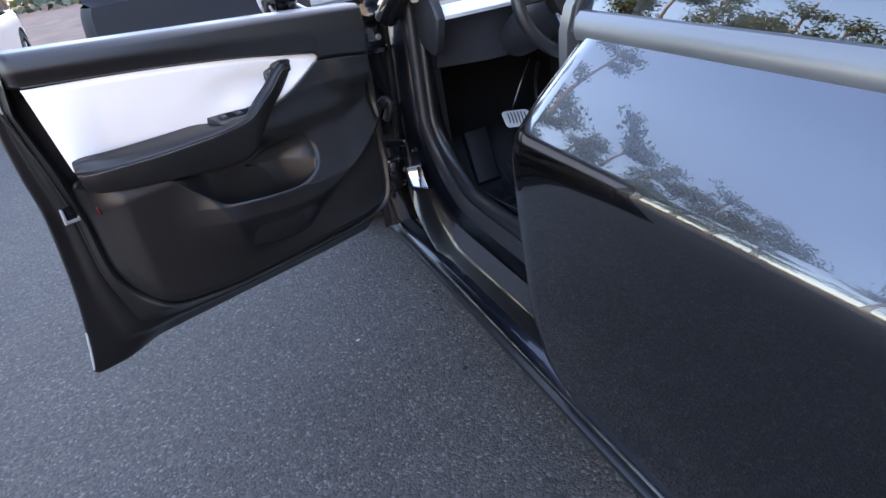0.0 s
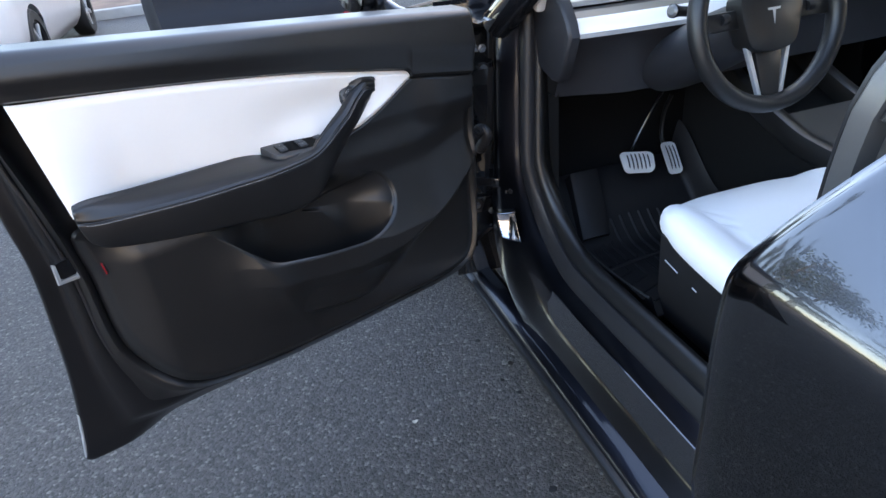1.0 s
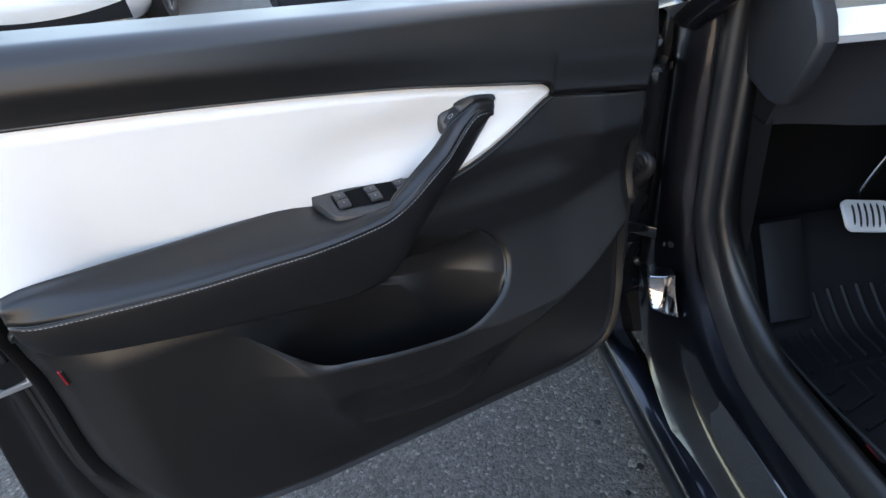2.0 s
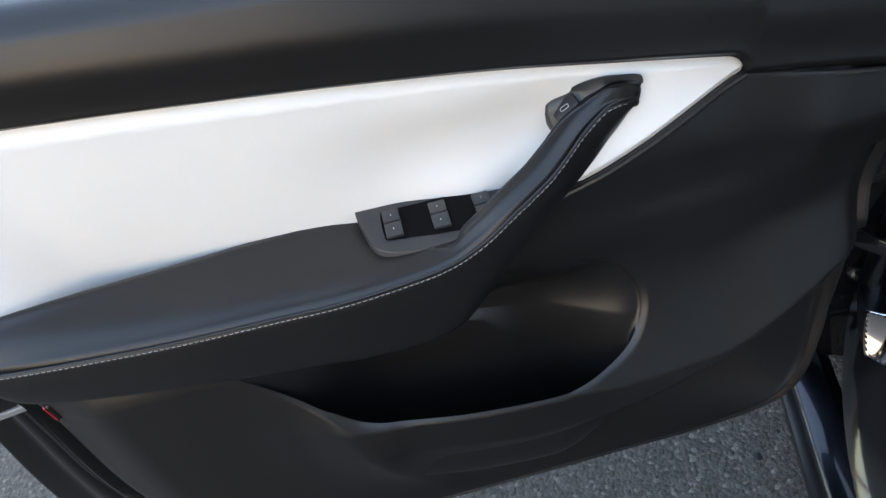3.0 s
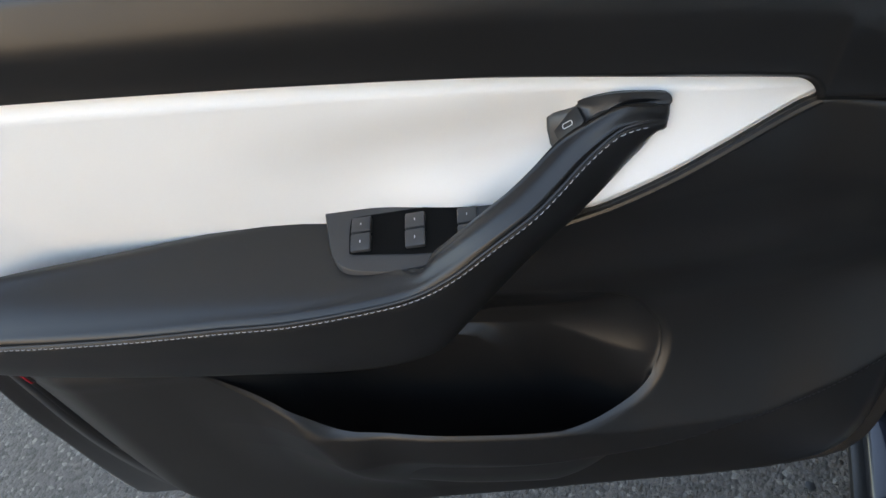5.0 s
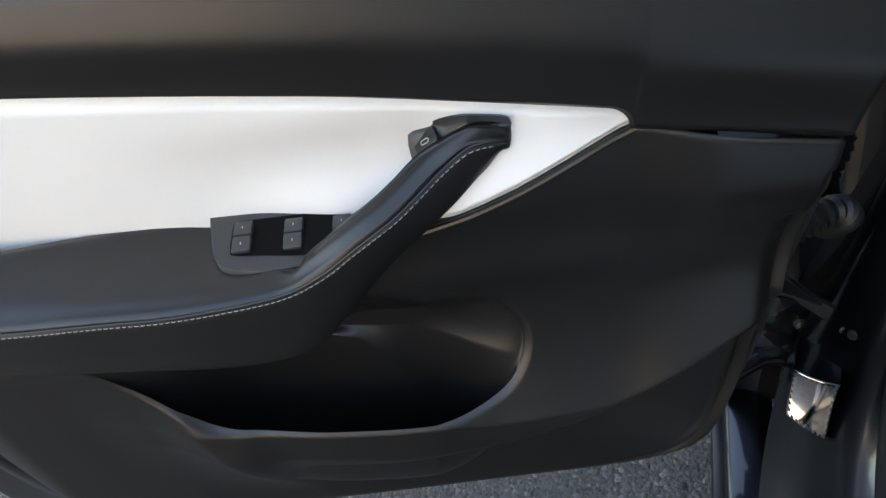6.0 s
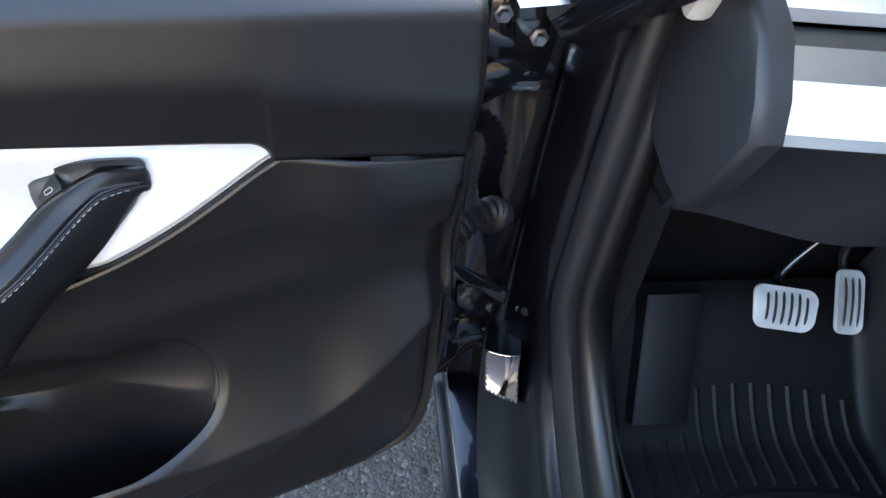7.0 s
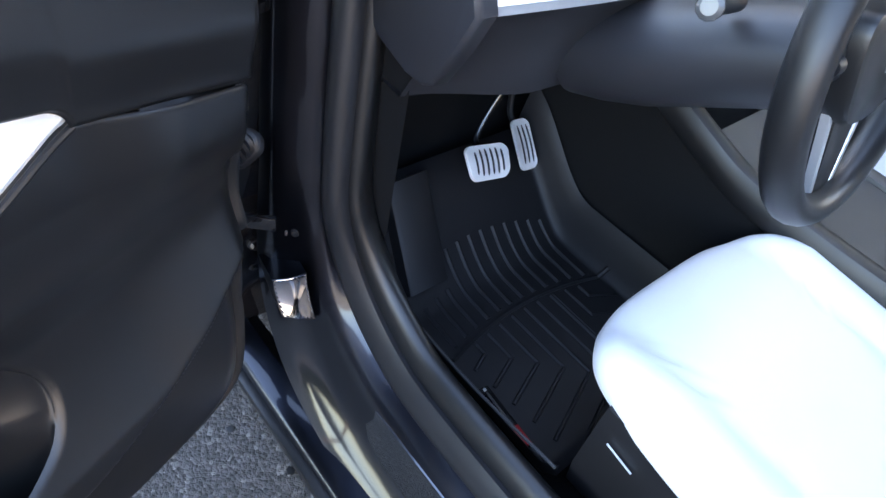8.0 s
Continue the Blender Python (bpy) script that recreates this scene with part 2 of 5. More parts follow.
def rounded(w, h, r, n=5):
    """The outline of a w x h rectangle with rounded corners."""
    out = []
    for cx, cy, a0 in ((w / 2 - r, h / 2 - r, 0), (-w / 2 + r, h / 2 - r, 90), (-w / 2 + r, -h / 2 + r, 180), (w / 2 - r, -h / 2 + r, 270)):
        out += [(cx + r * math.cos(radians(a0 + 90 * k / n)), cy + r * math.sin(radians(a0 + 90 * k / n))) for k in range(n + 1)]
    return out


# ---- ground and distance ----
def ground():
    bm = bmesh.new()
    ys = [-400, -30, -6, -2, 0, 1, 2, 3, 4, 6, 9, 12.4]
    xs = [-400, -30, -8, -4, -2.5, -1.5, -0.5, 1, 3, 8, 30, 400]
    v = [[bm.verts.new((x, y, 0)) for y in ys] for x in xs]
    for i in range(len(xs) - 1):
        for j in range(len(ys) - 1):
            bm.faces.new((v[i][j], v[i + 1][j], v[i + 1][j + 1], v[i][j + 1]))
    road = part("road", bm, M_ASPHALT)
    tagged(road, "worn dark grey asphalt of a parking lot", "asphalt", kind="structure")
    bm = box((120, 0.16, 0.30), 0.02, Matrix.Translation((0, 12.48, 0.0)))
    tagged(part("kerb", bm, M_KERB), "pale concrete kerb along the planting bed", "kerb", kind="structure")
    bm = grid(lambda s, t: Vector((-400 + 800 * s, 12.56 + 420 * t * t, 0.13 + 0.05 * noise.noise((40 * s, 9 * t, 0)))), 40, 20)
    tagged(part("ground", bm, M_BARK), "reddish-brown bark mulch bed behind the kerb", "ground", kind="structure")


ground()


def added_walls():
    """Two plain unseen walls, added: one shades the car, one behind bounces sunlight onto the door."""
    bm = box((0.4, 46, 8.0), 0.02, Matrix.Translation((6.6, 22.0, 4.0)))
    tagged(part("shade_wall", bm, M_STUCCO), "plain tan wall, unseen, added beside the lot to shade the car", "wall", kind="structure")
    bm = box((60, 0.4, 4.4), 0.02, Matrix.Translation((-4, -10.2, 2.2)))
    tagged(part("bounce_wall", bm, M_STUCCO), "plain tan wall, unseen, added behind to bounce sunlight", "wall", kind="structure")


added_walls()


def far_woods():
    """A low belt of shrubs and small trees round the far side of the lot."""
    r = random.Random(7)
    co, fa = [], []
    for k in range(360):
        a = radians(r.uniform(60, 190))
        d = r.uniform(24, 38)
        c = Vector((-2 + d * math.cos(a), 2 + d * math.sin(a), 0))
        h = r.uniform(0.9, 2.6) * (0.7 + 0.5 * noise.noise((a * 5, 0, 3)))
        for _ in range(70):
            p = c + Vector((r.gauss(0, 0.8), r.gauss(0, 0.8), h * r.random() ** 0.8))
            q = Vector((r.uniform(-1, 1), r.uniform(-1, 1), r.uniform(-1, 1))).normalized()
            w = q.orthogonal().normalized()
            l, b = r.uniform(0.2, 0.5), r.uniform(0.08, 0.2)
            i = len(co)
            co += [p, p + q * l * 0.5 + w * b, p + q * l, p + q * l * 0.5 - w * b]
            fa.append((i, i + 1, i + 2, i + 3))
    me = bpy.data.meshes.new("shrub_belt")
    me.from_pydata(co, [], fa)
    me.materials.append(M_LEAF)
    tagged(new("shrub_belt", me), "dense belt of green shrubs and low trees far off", "shrubs", kind="stuff")


far_woods()

rnd = random.Random(4)


def ground_bits():
    drop = thing("dry_leaf", (-1.225, 1.961, 0), "small pale dry leaf on the asphalt", "leaf")
    bm = grid(lambda s, t: Vector((-1.225 + 0.018 * (s - 0.5), 1.961 + 0.011 * (t - 0.5) * (1 - (2 * s - 1) ** 2 + 0.15), 0.003 + 0.004 * (2 * s - 1) ** 2)), 8, 4)
    part("blade", bm, M_DRY, drop)
    for x, y, r in ((-0.876, 2.082, 0.010), (-0.93, 2.23, 0.009), (-0.905, 1.95, 0.008), (-0.97, 1.60, 0.012), (-0.99, 1.02, 0.022), (-1.01, 0.95, 0.018), (-0.985, 1.09, 0.011), (-0.93, 2.02, 0.007)):
        bm = bmesh.new()
        ring = [Vector((x + r * (0.7 + 0.5 * rnd.random()) * math.cos(a), y + r * (0.7 + 0.5 * rnd.random()) * math.sin(a), 0.0045)) for a in (2 * math.pi * k / 14 for k in range(14))]
        c = bm.verts.new((x, y, 0.006))
        vs = [bm.verts.new(p) for p in ring]
        for k in range(14):
            bm.faces.new((c, vs[k], vs[(k + 1) % 14]))
        tagged(part("oil_spot", bm, M_STAIN), "small black oil drip on the asphalt", "stain", "oil spots", "stuff")


ground_bits()

# ---- the car: body ----
car = thing("car", (0, 1.0, 0), "dark grey metallic electric car with its driver door wide open", "car")

side_x = knots([(0.14, 0.868), (0.22, 0.888), (0.35, 0.908), (0.5, 0.926), (0.7, 0.936), (0.84, 0.938), (0.875, 0.934), (0.90, 0.921), (0.96, 0.884), (1.02, 0.847), (1.07, 0.815)])


def rear_front_edge(z):
    return knots([(0.14, 1.09), (0.22, 1.14), (0.30, 1.205), (0.40, 1.215), (0.6, 1.20), (0.75, 1.195), (0.85, 1.185), (0.93, 1.155), (1.0, 1.115), (1.07, 1.07)])(z)


def rear_door():
    def sheet(off):
        def fn(s, t):
            z = 0.17 + 0.89 * t
            y0 = rear_front_edge(z)
            y = y0 - (y0 - 0.02) * s
            return Vector((-side_x(z) + off + 0.012 * (1 - sm(0, 0.02, s)), y, z))
        return fn
    n = 40
    outer, inner = sheet(0.0), sheet(0.05)
    bm = bmesh.new()
    us = [0, 0.004, 0.01, 0.02] + [0.05 + 0.95 * k / 24 for k in range(25)]
    v = [[bm.verts.new(outer(s, t / 60)) for t in range(61)] for s in us]
    w = [bm.verts.new(inner(0, t / 60) + Vector((0.0, -0.01, 0))) for t in range(61)]
    for a, b in zip(v, v[1:]):
        for j in range(60):
            bm.faces.new((a[j], b[j], b[j + 1], a[j + 1]))
    for j in range(60):
        bm.faces.new((w[j], v[0][j], v[0][j + 1], w[j + 1]))
    door = part("rear_door", bm, M_PAINT, car, "glossy dark grey metallic rear door reflecting sky and trees")
    bm = loft([[Vector((-side_x(1.065) + dx, y, 1.062 + dz)) for dx, dz in ((-0.002, -0.012), (-0.006, 0.0), (-0.001, 0.026), (0.010, 0.036), (0.022, 0.036), (0.026, -0.012))] for y in (1.095, 1.085, 1.06, 0.8, 0.5, 0.02)])
    part("belt_moulding", bm, M_SATIN, door, "satin grey moulding along the window line")
    bm = grid(lambda s, t: Vector((-0.800 + 0.20 * t - 0.02 * math.sin(math.pi * t), 1.135 - 0.12 * t - (1.08 - 0.12 * t) * s, 1.075 + 0.36 * t)), 12, 10)
    g = part("window_pane", bm, M_GLASS, door, "dark tinted window glass reflecting trees")
    g.visible_shadow = False
    fr = [Vector((-0.806 + 0.20 * max(0, t - 0.3) / 0.7 - 0.01 * math.sin(math.pi * t), 1.172 - 0.06 * t - 0.10 * t * t, 0.93 + 0.52 * t)) for t in (k / 12 for k in range(13))]
    bm = loft([[p + Vector(d) for d in ((0, 0.006, 0), (-0.005, 0.002, 0), (-0.005, -0.026, 0), (0.02, -0.030, 0), (0.03, 0.004, 0))] for p in fr])
    part("window_frame", bm, M_SATIN, door, "satin grey window pillar cover")
    bm = tube([p + Vector((0.016, 0.014, 0)) for p in fr], 0.008, 8)
    part("door_seal", bm, M_RUBBER, door)
    part("window_seal", tube([p + Vector((0.004, -0.034, 0.0)) for p in fr[3:]], 0.006, 8), M_RUBBER, door)


rear_door()

OPEN_PATH = smooth([(2.11, 1.10), (2.11, 0.9), (2.11, 0.72), (2.10, 0.60), (2.055, 0.505), (1.975, 0.445), (1.87, 0.426), (1.6, 0.424), (1.3, 0.424), (0.9, 0.424)], 8)


def opening_strip(name, section, material, label="", path=OPEN_PATH):
    """Sweeps (q, x on the sill, q, x on the pillar) rows round the door opening; q runs outward from its inner edge."""
    rings = []
    for i, p in enumerate(path):
        a, b = path[max(i - 1, 0)], path[min(i + 1, len(path) - 1)]
        t = (b - a).normalized()
        out = Vector((-t[1], t[0]))
        k = sm(0.44, 0.66, p[1])
        ring = []
        for qs, xs, qp, xp in section:
            q = qs + (qp - qs) * k
            z = p[1] + out[1] * q
            lean = max(0.0, z - 0.62)
            ring.append(Vector((xs + (xp - xs) * k + 0.08 * lean, p[0] + out[0] * q + 0.10 * lean, z)))
        rings.append(ring)
    return part(name, loft(rings, closed=False), material, car, label, angle=50)


def opening():
    opening_strip("sill_trim", [(0.002, -0.688, 0.080, -0.676), (-0.006, -0.696, 0.050, -0.698), (-0.006, -0.708, 0.035, -0.718), (0.001, -0.718, 0.028, -0.731), (0.014, -0.724, 0.030, -0.740), (0.03, -0.728, 0.040, -0.747), (0.045, -0.726, 0.052, -0.748)], M_TRIM, "black plastic trim round the door opening")
    opening_strip("weather_seal", [(0.035, -0.722, 0.042, -0.744), (0.032, -0.736, 0.035, -0.757), (0.042, -0.744, 0.037, -0.768), (0.056, -0.749, 0.045, -0.777), (0.068, -0.753, 0.057, -0.781), (0.078, -0.755, 0.069, -0.777), (0.084, -0.752, 0.079, -0.764)], M_RUBBER, "black rubber weather seal")
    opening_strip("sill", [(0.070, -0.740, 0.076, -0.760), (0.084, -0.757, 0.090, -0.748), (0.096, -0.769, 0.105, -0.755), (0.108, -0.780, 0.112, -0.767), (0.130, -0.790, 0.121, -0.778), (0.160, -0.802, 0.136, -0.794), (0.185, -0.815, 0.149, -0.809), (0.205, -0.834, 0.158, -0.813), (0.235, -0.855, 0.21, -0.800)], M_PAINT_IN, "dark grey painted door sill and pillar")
    # bright plate on the flared foot of the pillar
    def plate(s, t, off=0.0):
        x = -0.856 + 0.053 * s + 0.004 * t
        y = 2.182 - 0.017 * s - 0.028 * t ** 1.8 - 0.004 * math.sin(math.pi * s)
        z = 0.484 + 0.003 * s - (0.068 + 0.026 * s) * t
        return Vector((x, y - off, z))

    loop = [(k / 8, 0) for k in range(8)] + [(1, k / 8) for k in range(8)] + [(1 - k / 8, 1) for k in range(8)] + [(0, 1 - k / 8) for k in range(8)]
    rings = [[plate(0.5 + (s - 0.5) * k, 0.5 + (t - 0.5) * k) for s, t in loop] for k in (0.02, 0.25, 0.5, 0.75, 1.0)]
    rings += [[p + Vector((0.022 * q, 0.085 * q, -0.030 * q)) for p in rings[4]] for q in (0.25, 1.0)]
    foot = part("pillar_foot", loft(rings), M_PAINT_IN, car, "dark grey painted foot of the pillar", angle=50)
    bm = grid(lambda s, t: plate(0.03 + 0.94 * s, 0.03 + 0.94 * t, 0.0016), 16, 16)
    edge = [[plate(0.5 + (s - 0.5) * k, 0.5 + (t - 0.5) * k, d) for s, t in loop] for k, d in ((0.94, 0.0016), (0.955, 0.0012), (0.955, -0.001))]
    part("guard_plate", loft(edge, caps=False, bm=bm), M_FOIL, foot, "small bright reflective guard plate", angle=50)
    ys = (0.70, 1.2, 1.7, 2.1, 2.45)
    bm = loft([[Vector((x, y, z)) for x, z in ((-0.835, 0.212), (-0.862, 0.206), (-0.880, 0.200), (-0.888, 0.192), (-0.890, 0.180), (-0.84, 0.172))] for y in ys])
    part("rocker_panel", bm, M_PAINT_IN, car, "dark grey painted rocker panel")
    bm = loft([[Vector((x, y, z)) for x, z in ((-0.880, 0.183), (-0.896, 0.186), (-0.906, 0.182), (-0.908, 0.172), (-0.900, 0.152), (-0.80, 0.125), (-0.80, 0.170))] for y in ys])
    part("rocker_moulding", bm, M_TRIM, car, "matt black plastic rocker moulding")
    rings = []
    for i, y in enumerate([1.985, 1.975, 1.95, 1.9, 1.8, 1.6, 1.4, 1.25]):
        w = (0.0, 0.5, 0.85, 1, 1, 1, 1, 1)[i]
        zo = 0.424 + 0.004 * sm(1.87, 1.99, y)
        rings.append([Vector((x, y, zo - q)) for q, x in ((0.108, -0.7815), (0.109, -0.7845), (0.108 + 0.062 * w, -0.7845 - 0.025 * w), (0.109 + 0.064 * w, -0.782 - 0.025 * w))])
    part("sill_plate", loft(rings), M_PAINT, car, "brushed dark sill plate")
    # the hinge face deep in the gap behind the door edge, with hinges, cable and a stop
    bm = grid(lambda u, v: Vector((-0.770 - 0.17 * u, 2.325 + 0.02 * u, 0.20 + 0.86 * v)), 8, 16)
    part("hinge_pillar", bm, M_GLOSS, car, "glossy black hinge face of the pillar")
    for z in (0.885, 0.384):
        arm_out = [(-0.800, 2.276), (-0.822, 2.262), (-0.860, 2.258), (-0.900, 2.226), (-0.930, 2.205), (-0.950, 2.225), (-0.905, 2.285), (-0.870, 2.318), (-0.805, 2.318)]
        h = part("hinge", slab([tuple(p)[:2] for p in smooth([(x, y, 0) for x, y in arm_out], 4, True)], 0.013, Matrix.Translation((0, 0, z)), 0.002), M_GLOSS, car, "black steel door hinge")
        part("hinge_plate", box((0.085, 0.010, 0.085), 0.004, Matrix.Translation((-0.842, 2.322, z + 0.052))), M_GLOSS, h)
        for dx in (-0.024, 0.024):
            part("bolt", lathe([(0.0, 0.012), (0.007, 0.012), (0.008, 0.004), (0.012, 0.003), (0.012, 0.0)], Matrix.Translation((-0.842 + dx, 2.317, z + 0.056 - dx * 0.6)) @ Matrix.Rotation(radians(90), 4, "X"), 6), M_METAL, h)
        part("hinge_pin", lathe([(0.0, -0.03), (0.009, -0.03), (0.010, -0.024), (0.010, 0.040), (0.0, 0.042)], Matrix.Translation((-0.905, 2.252, z)), 16), M_GLOSS, h)
    cable = smooth([(-0.945, 2.19, 0.675), (-0.905, 2.212, 0.712), (-0.870, 2.228, 0.726), (-0.848, 2.250, 0.700), (-0.852, 2.285, 0.655), (-0.84, 2.325, 0.640)], 14)
    part("cable_boot", tube(cable, lambda v: 0.017 + 0.0025 * math.sin(v * 150), 14), M_RUBBER, car, "ribbed rubber cable boot")
    part("check_strap", box((0.13, 0.010, 0.026), 0.003, Matrix.Translation((-0.875, 2.262, 0.560)) @ Matrix.Rotation(radians(-40), 4, "Z")), M_GLOSS, car, "black steel check strap")
    stop = part("door_stop", lathe([(0.0, 0.012), (0.006, 0.011), (0.008, 0.006), (0.008, 0.0)], Matrix.Translation((-0.786, 2.226, 0.524)) @ Matrix.Rotation(radians(-135), 4, "Z") @ Matrix.Rotation(radians(90), 4, "Y"), 14), M_RUBBER, car, "small black rubber stop on the pillar")
    part("clip", box((0.004, 0.020, 0.009), 0.0015, Matrix.Translation((-0.797, 2.236, 0.520)) @ Matrix.Rotation(radians(-45), 4, "Z")), M_METAL, stop)


opening()


def body_shell():
    # front side behind the open door, with the wheel arch
    bm = bmesh.new()
    ya, yb = 2.30, 3.72
    arch = (2.98, 0.36, 0.40)
    cols = 44
    rows = 30
    v = {}
    for i in range(cols + 1):
        y = ya + (yb - ya) * i / cols
        lo = 0.20
        if abs(y - arch[0]) < arch[2]:
            lo = arch[1] + math.sqrt(arch[2] ** 2 - (y - arch[0]) ** 2)
        for j in range(rows + 1):
            z = lo + (1.0 - 0.16 * sm(2.6, 3.72, y) - lo) * j / rows
            x = -side_x(min(z, 0.88)) + 0.35 * sm(2.9, 3.8, y) ** 2 + 0.05 * sm(0.86, 1.0, z)
            v[i, j] = bm.verts.new((x, y, z))
    for i in range(cols):
        for j in range(rows):
            bm.faces.new((v[i, j], v[i + 1, j], v[i + 1, j + 1], v[i, j + 1]))
    for side in (1, -1):
        b = bm.copy()
        if side < 0:
            b.transform(Matrix.Diagonal((-1, 1, 1, 1)))
        part("fender", b, M_PAINT, car)
    bm.free()
    bm = grid(lambda s, t: Vector(((-0.88 + 1.76 * s) * (1 - 0.32 * sm(0.5, 1, t) ** 2), 2.18 + 1.58 * t, 1.02 + 0.06 * math.sin(math.pi * s) - 0.20 * t ** 1.6)), 24, 20)
    part("bonnet", bm, M_PAINT, car, "dark grey bonnet")
    bm = grid(lambda s, t: Vector(((-0.60 + 1.2 * s) , 3.66 + 0.08 * math.sin(math.pi * s), 0.18 + 0.66 * t)), 12, 6)
    part("front_bumper", bm, M_PAINT, car)
    # far side, rear and floor
    for y0, y1, z1, name in ((0.05, 1.10, 1.07, "rear_door"), (1.12, 2.28, 1.05, "passenger_door")):
        bm = grid(lambda s, t: Vector((side_x(0.18 + (z1 - 0.18) * t), y0 + (y1 - y0) * s, 0.18 + (z1 - 0.18) * t)), 8, 24)
        part(name, bm, M_PAINT, car)
    for sx in (-1, 1):
        bm = grid(lambda s, t: Vector((sx * (side_x(min(1.07, 0.30 + 0.80 * t)) - 0.1 * s ** 3), 0.015 - 1.25 * s, 0.30 + 0.80 * t)), 12, 20)
        part("rear_quarter", bm, M_PAINT, car)
    bm = grid(lambda s, t: Vector(((-0.8 + 1.6 * s), -1.24 - 0.05 * math.sin(math.pi * s), 0.3 + 0.82 * t)), 12, 8)
    part("tailgate", bm, M_PAINT, car)
    # roof and windows
    roof_z = knots([(-1.2, 1.25), (-0.7, 1.46), (0.0, 1.58), (0.7, 1.62), (1.3, 1.56), (1.62, 1.47)])
    bm = grid(lambda s, t: Vector((-0.60 + 1.2 * s, -1.2 + 2.82 * t, roof_z(-1.2 + 2.82 * t) - 0.05 * (2 * s - 1) ** 2)), 14, 26)
    part("roof", bm, M_GLOSS, car, "dark glass roof")
    bm = grid(lambda s, t: Vector(((-0.62 + 1.24 * s) * (1 + 0.12 * t), 1.63 + 0.62 * t + 0.08 * math.sin(math.pi * s), 1.46 - 0.41 * t)), 12, 12)
    w = part("windscreen", bm, M_CLEAR, car)
    w.visible_shadow = False
    for sx in (-1, 1):
        bm = tube(smooth([(sx * 0.60, 1.60, 1.47), (sx * 0.68, 1.85, 1.30), (sx * 0.76, 2.12, 1.10), (sx * 0.80, 2.24, 1.00)], 6), 0.045, 10)
        part("a_pillar", bm, M_GLOSS, car)
        bm = tube(smooth([(sx * 0.60, 1.62, 1.47), (sx * 0.62, 1.2, 1.55), (sx * 0.62, 0.6, 1.58), (sx * 0.60, -0.1, 1.54), (sx * 0.6, -0.7, 1.42)], 6), 0.05, 10)
        part("roof_rail", bm, M_GLOSS, car)
        bm = tube([(sx * 0.62, 0.94, 1.50), (sx * 0.70, 1.00, 1.25), (sx * 0.755, 1.06, 1.0), (sx * 0.79, 1.11, 0.7), (sx * 0.77, 1.14, 0.42)], 0.042, 10)
        part("b_pillar", bm, M_TRIM, car)
    bm = grid(lambda s, t: Vector((0.80 - 0.2 * t, 2.05 - 0.45 * t - (1.0 - 0.5 * t) * s, 1.06 + 0.40 * t)), 6, 6)
    part("side_window", bm, M_CLEAR, car).visible_shadow = False
    bm = grid(lambda s, t: Vector((0.80 - 0.2 * t, 1.03 - 1.2 * s, 1.08 + 0.38 * t)), 6, 6)
    part("side_window", bm, M_GLASS, car).visible_shadow = False
    # floor pan, firewall, inner far side
    bm = box((1.56, 3.6, 0.05), 0.01, Matrix.Translation((0, 0.65, 0.245)))
    part("floor_pan", bm, M_CARPET, car, "black carpet of the footwell")
    bm = grid(lambda s, t: Vector((-0.72 + 1.44 * s, 2.22 + 0.22 * sm(0, 0.5, t), 0.27 + 0.75 * t)), 8, 16)
    part("firewall", bm, M_CARPET, car)
    bm = grid(lambda s, t: Vector((-0.685 - 0.02 * s, 2.12 + 0.33 * s, 0.27 + 0.75 * t)), 6, 6)
    part("kick_panel", bm, M_CARPET, car)
    bm = grid(lambda s, t: Vector((0.74, -0.8 + 3.1 * s, 0.27 + 0.80 * t)), 6, 6)
    part("passenger_trim", bm, M_TRIM, car)
    bm = grid(lambda s, t: Vector((-0.7 + 1.4 * s, 0.35 - 0.12 * t, 0.27 + 0.85 * t)), 6, 6)
    part("rear_seat_back", bm, M_SEAT, car)


body_shell()


def wheel(name, centre, radius, width, parent, outward=-1):
    m = Matrix.Translation(centre) @ Matrix.Rotation(math.pi / 2 * outward, 4, "Y")
    h = width / 2
    w = part(name, lathe([(radius * 0.66, -h), (radius * 0.93, -h), (radius * 0.99, -h * 0.75), (radius, -h * 0.4), (radius, h * 0.4), (radius * 0.99, h * 0.75), (radius * 0.93, h), (radius * 0.68, h), (radius * 0.66, h * 0.9), (radius * 0.66, -h)], m, 48), M_TYRE, parent, "black tyre with an alloy rim")
    part("rim", lathe([(radius * 0.66, h * 0.7), (radius * 0.64, h * 0.9), (radius * 0.60, h * 0.8), (radius * 0.58, h * 0.3), (0.02, h * 0.2)], m, 48), M_DARK, w)
    for k in range(5):
        a = Matrix.Rotation(2 * math.pi * k / 5, 4, "Z")
        part("spoke", box((radius * 0.60, 0.05, 0.03), 0.008, m @ a @ Matrix.Translation((radius * 0.34, 0, h * 0.75))), M_SILVER, w)
    return w


wheel("front_wheel", (-0.80, 2.98, 0.355), 0.355, 0.245, car)
wheel("front_wheel", (0.80, 2.98, 0.355), 0.355, 0.245, car, 1)
wheel("rear_wheel", (-0.80, 0.09 - 0.42, 0.355), 0.355, 0.245, car)
wheel("rear_wheel", (0.80, 0.09 - 0.42, 0.355), 0.355, 0.245, car, 1)

# ---- the open door, in its own axes: u from hinge to latch, n to the inside, z up ----
HINGE, DU, DN = Vector((-0.93, 2.10, 0)), Vector((-0.9406, -0.3395, 0)), Vector((0.3395, -0.9406, 0))
DOOR_M = Matrix(((DU.x, DN.x, 0, HINGE.x), (DU.y, DN.y, 0, HINGE.y), (0, 0, 1, 0), (0, 0, 0, 1)))


def W(u, n, z):
    return HINGE + u * DU + n * DN + Vector((0, 0, z))


MID = (0.5, 0.73)


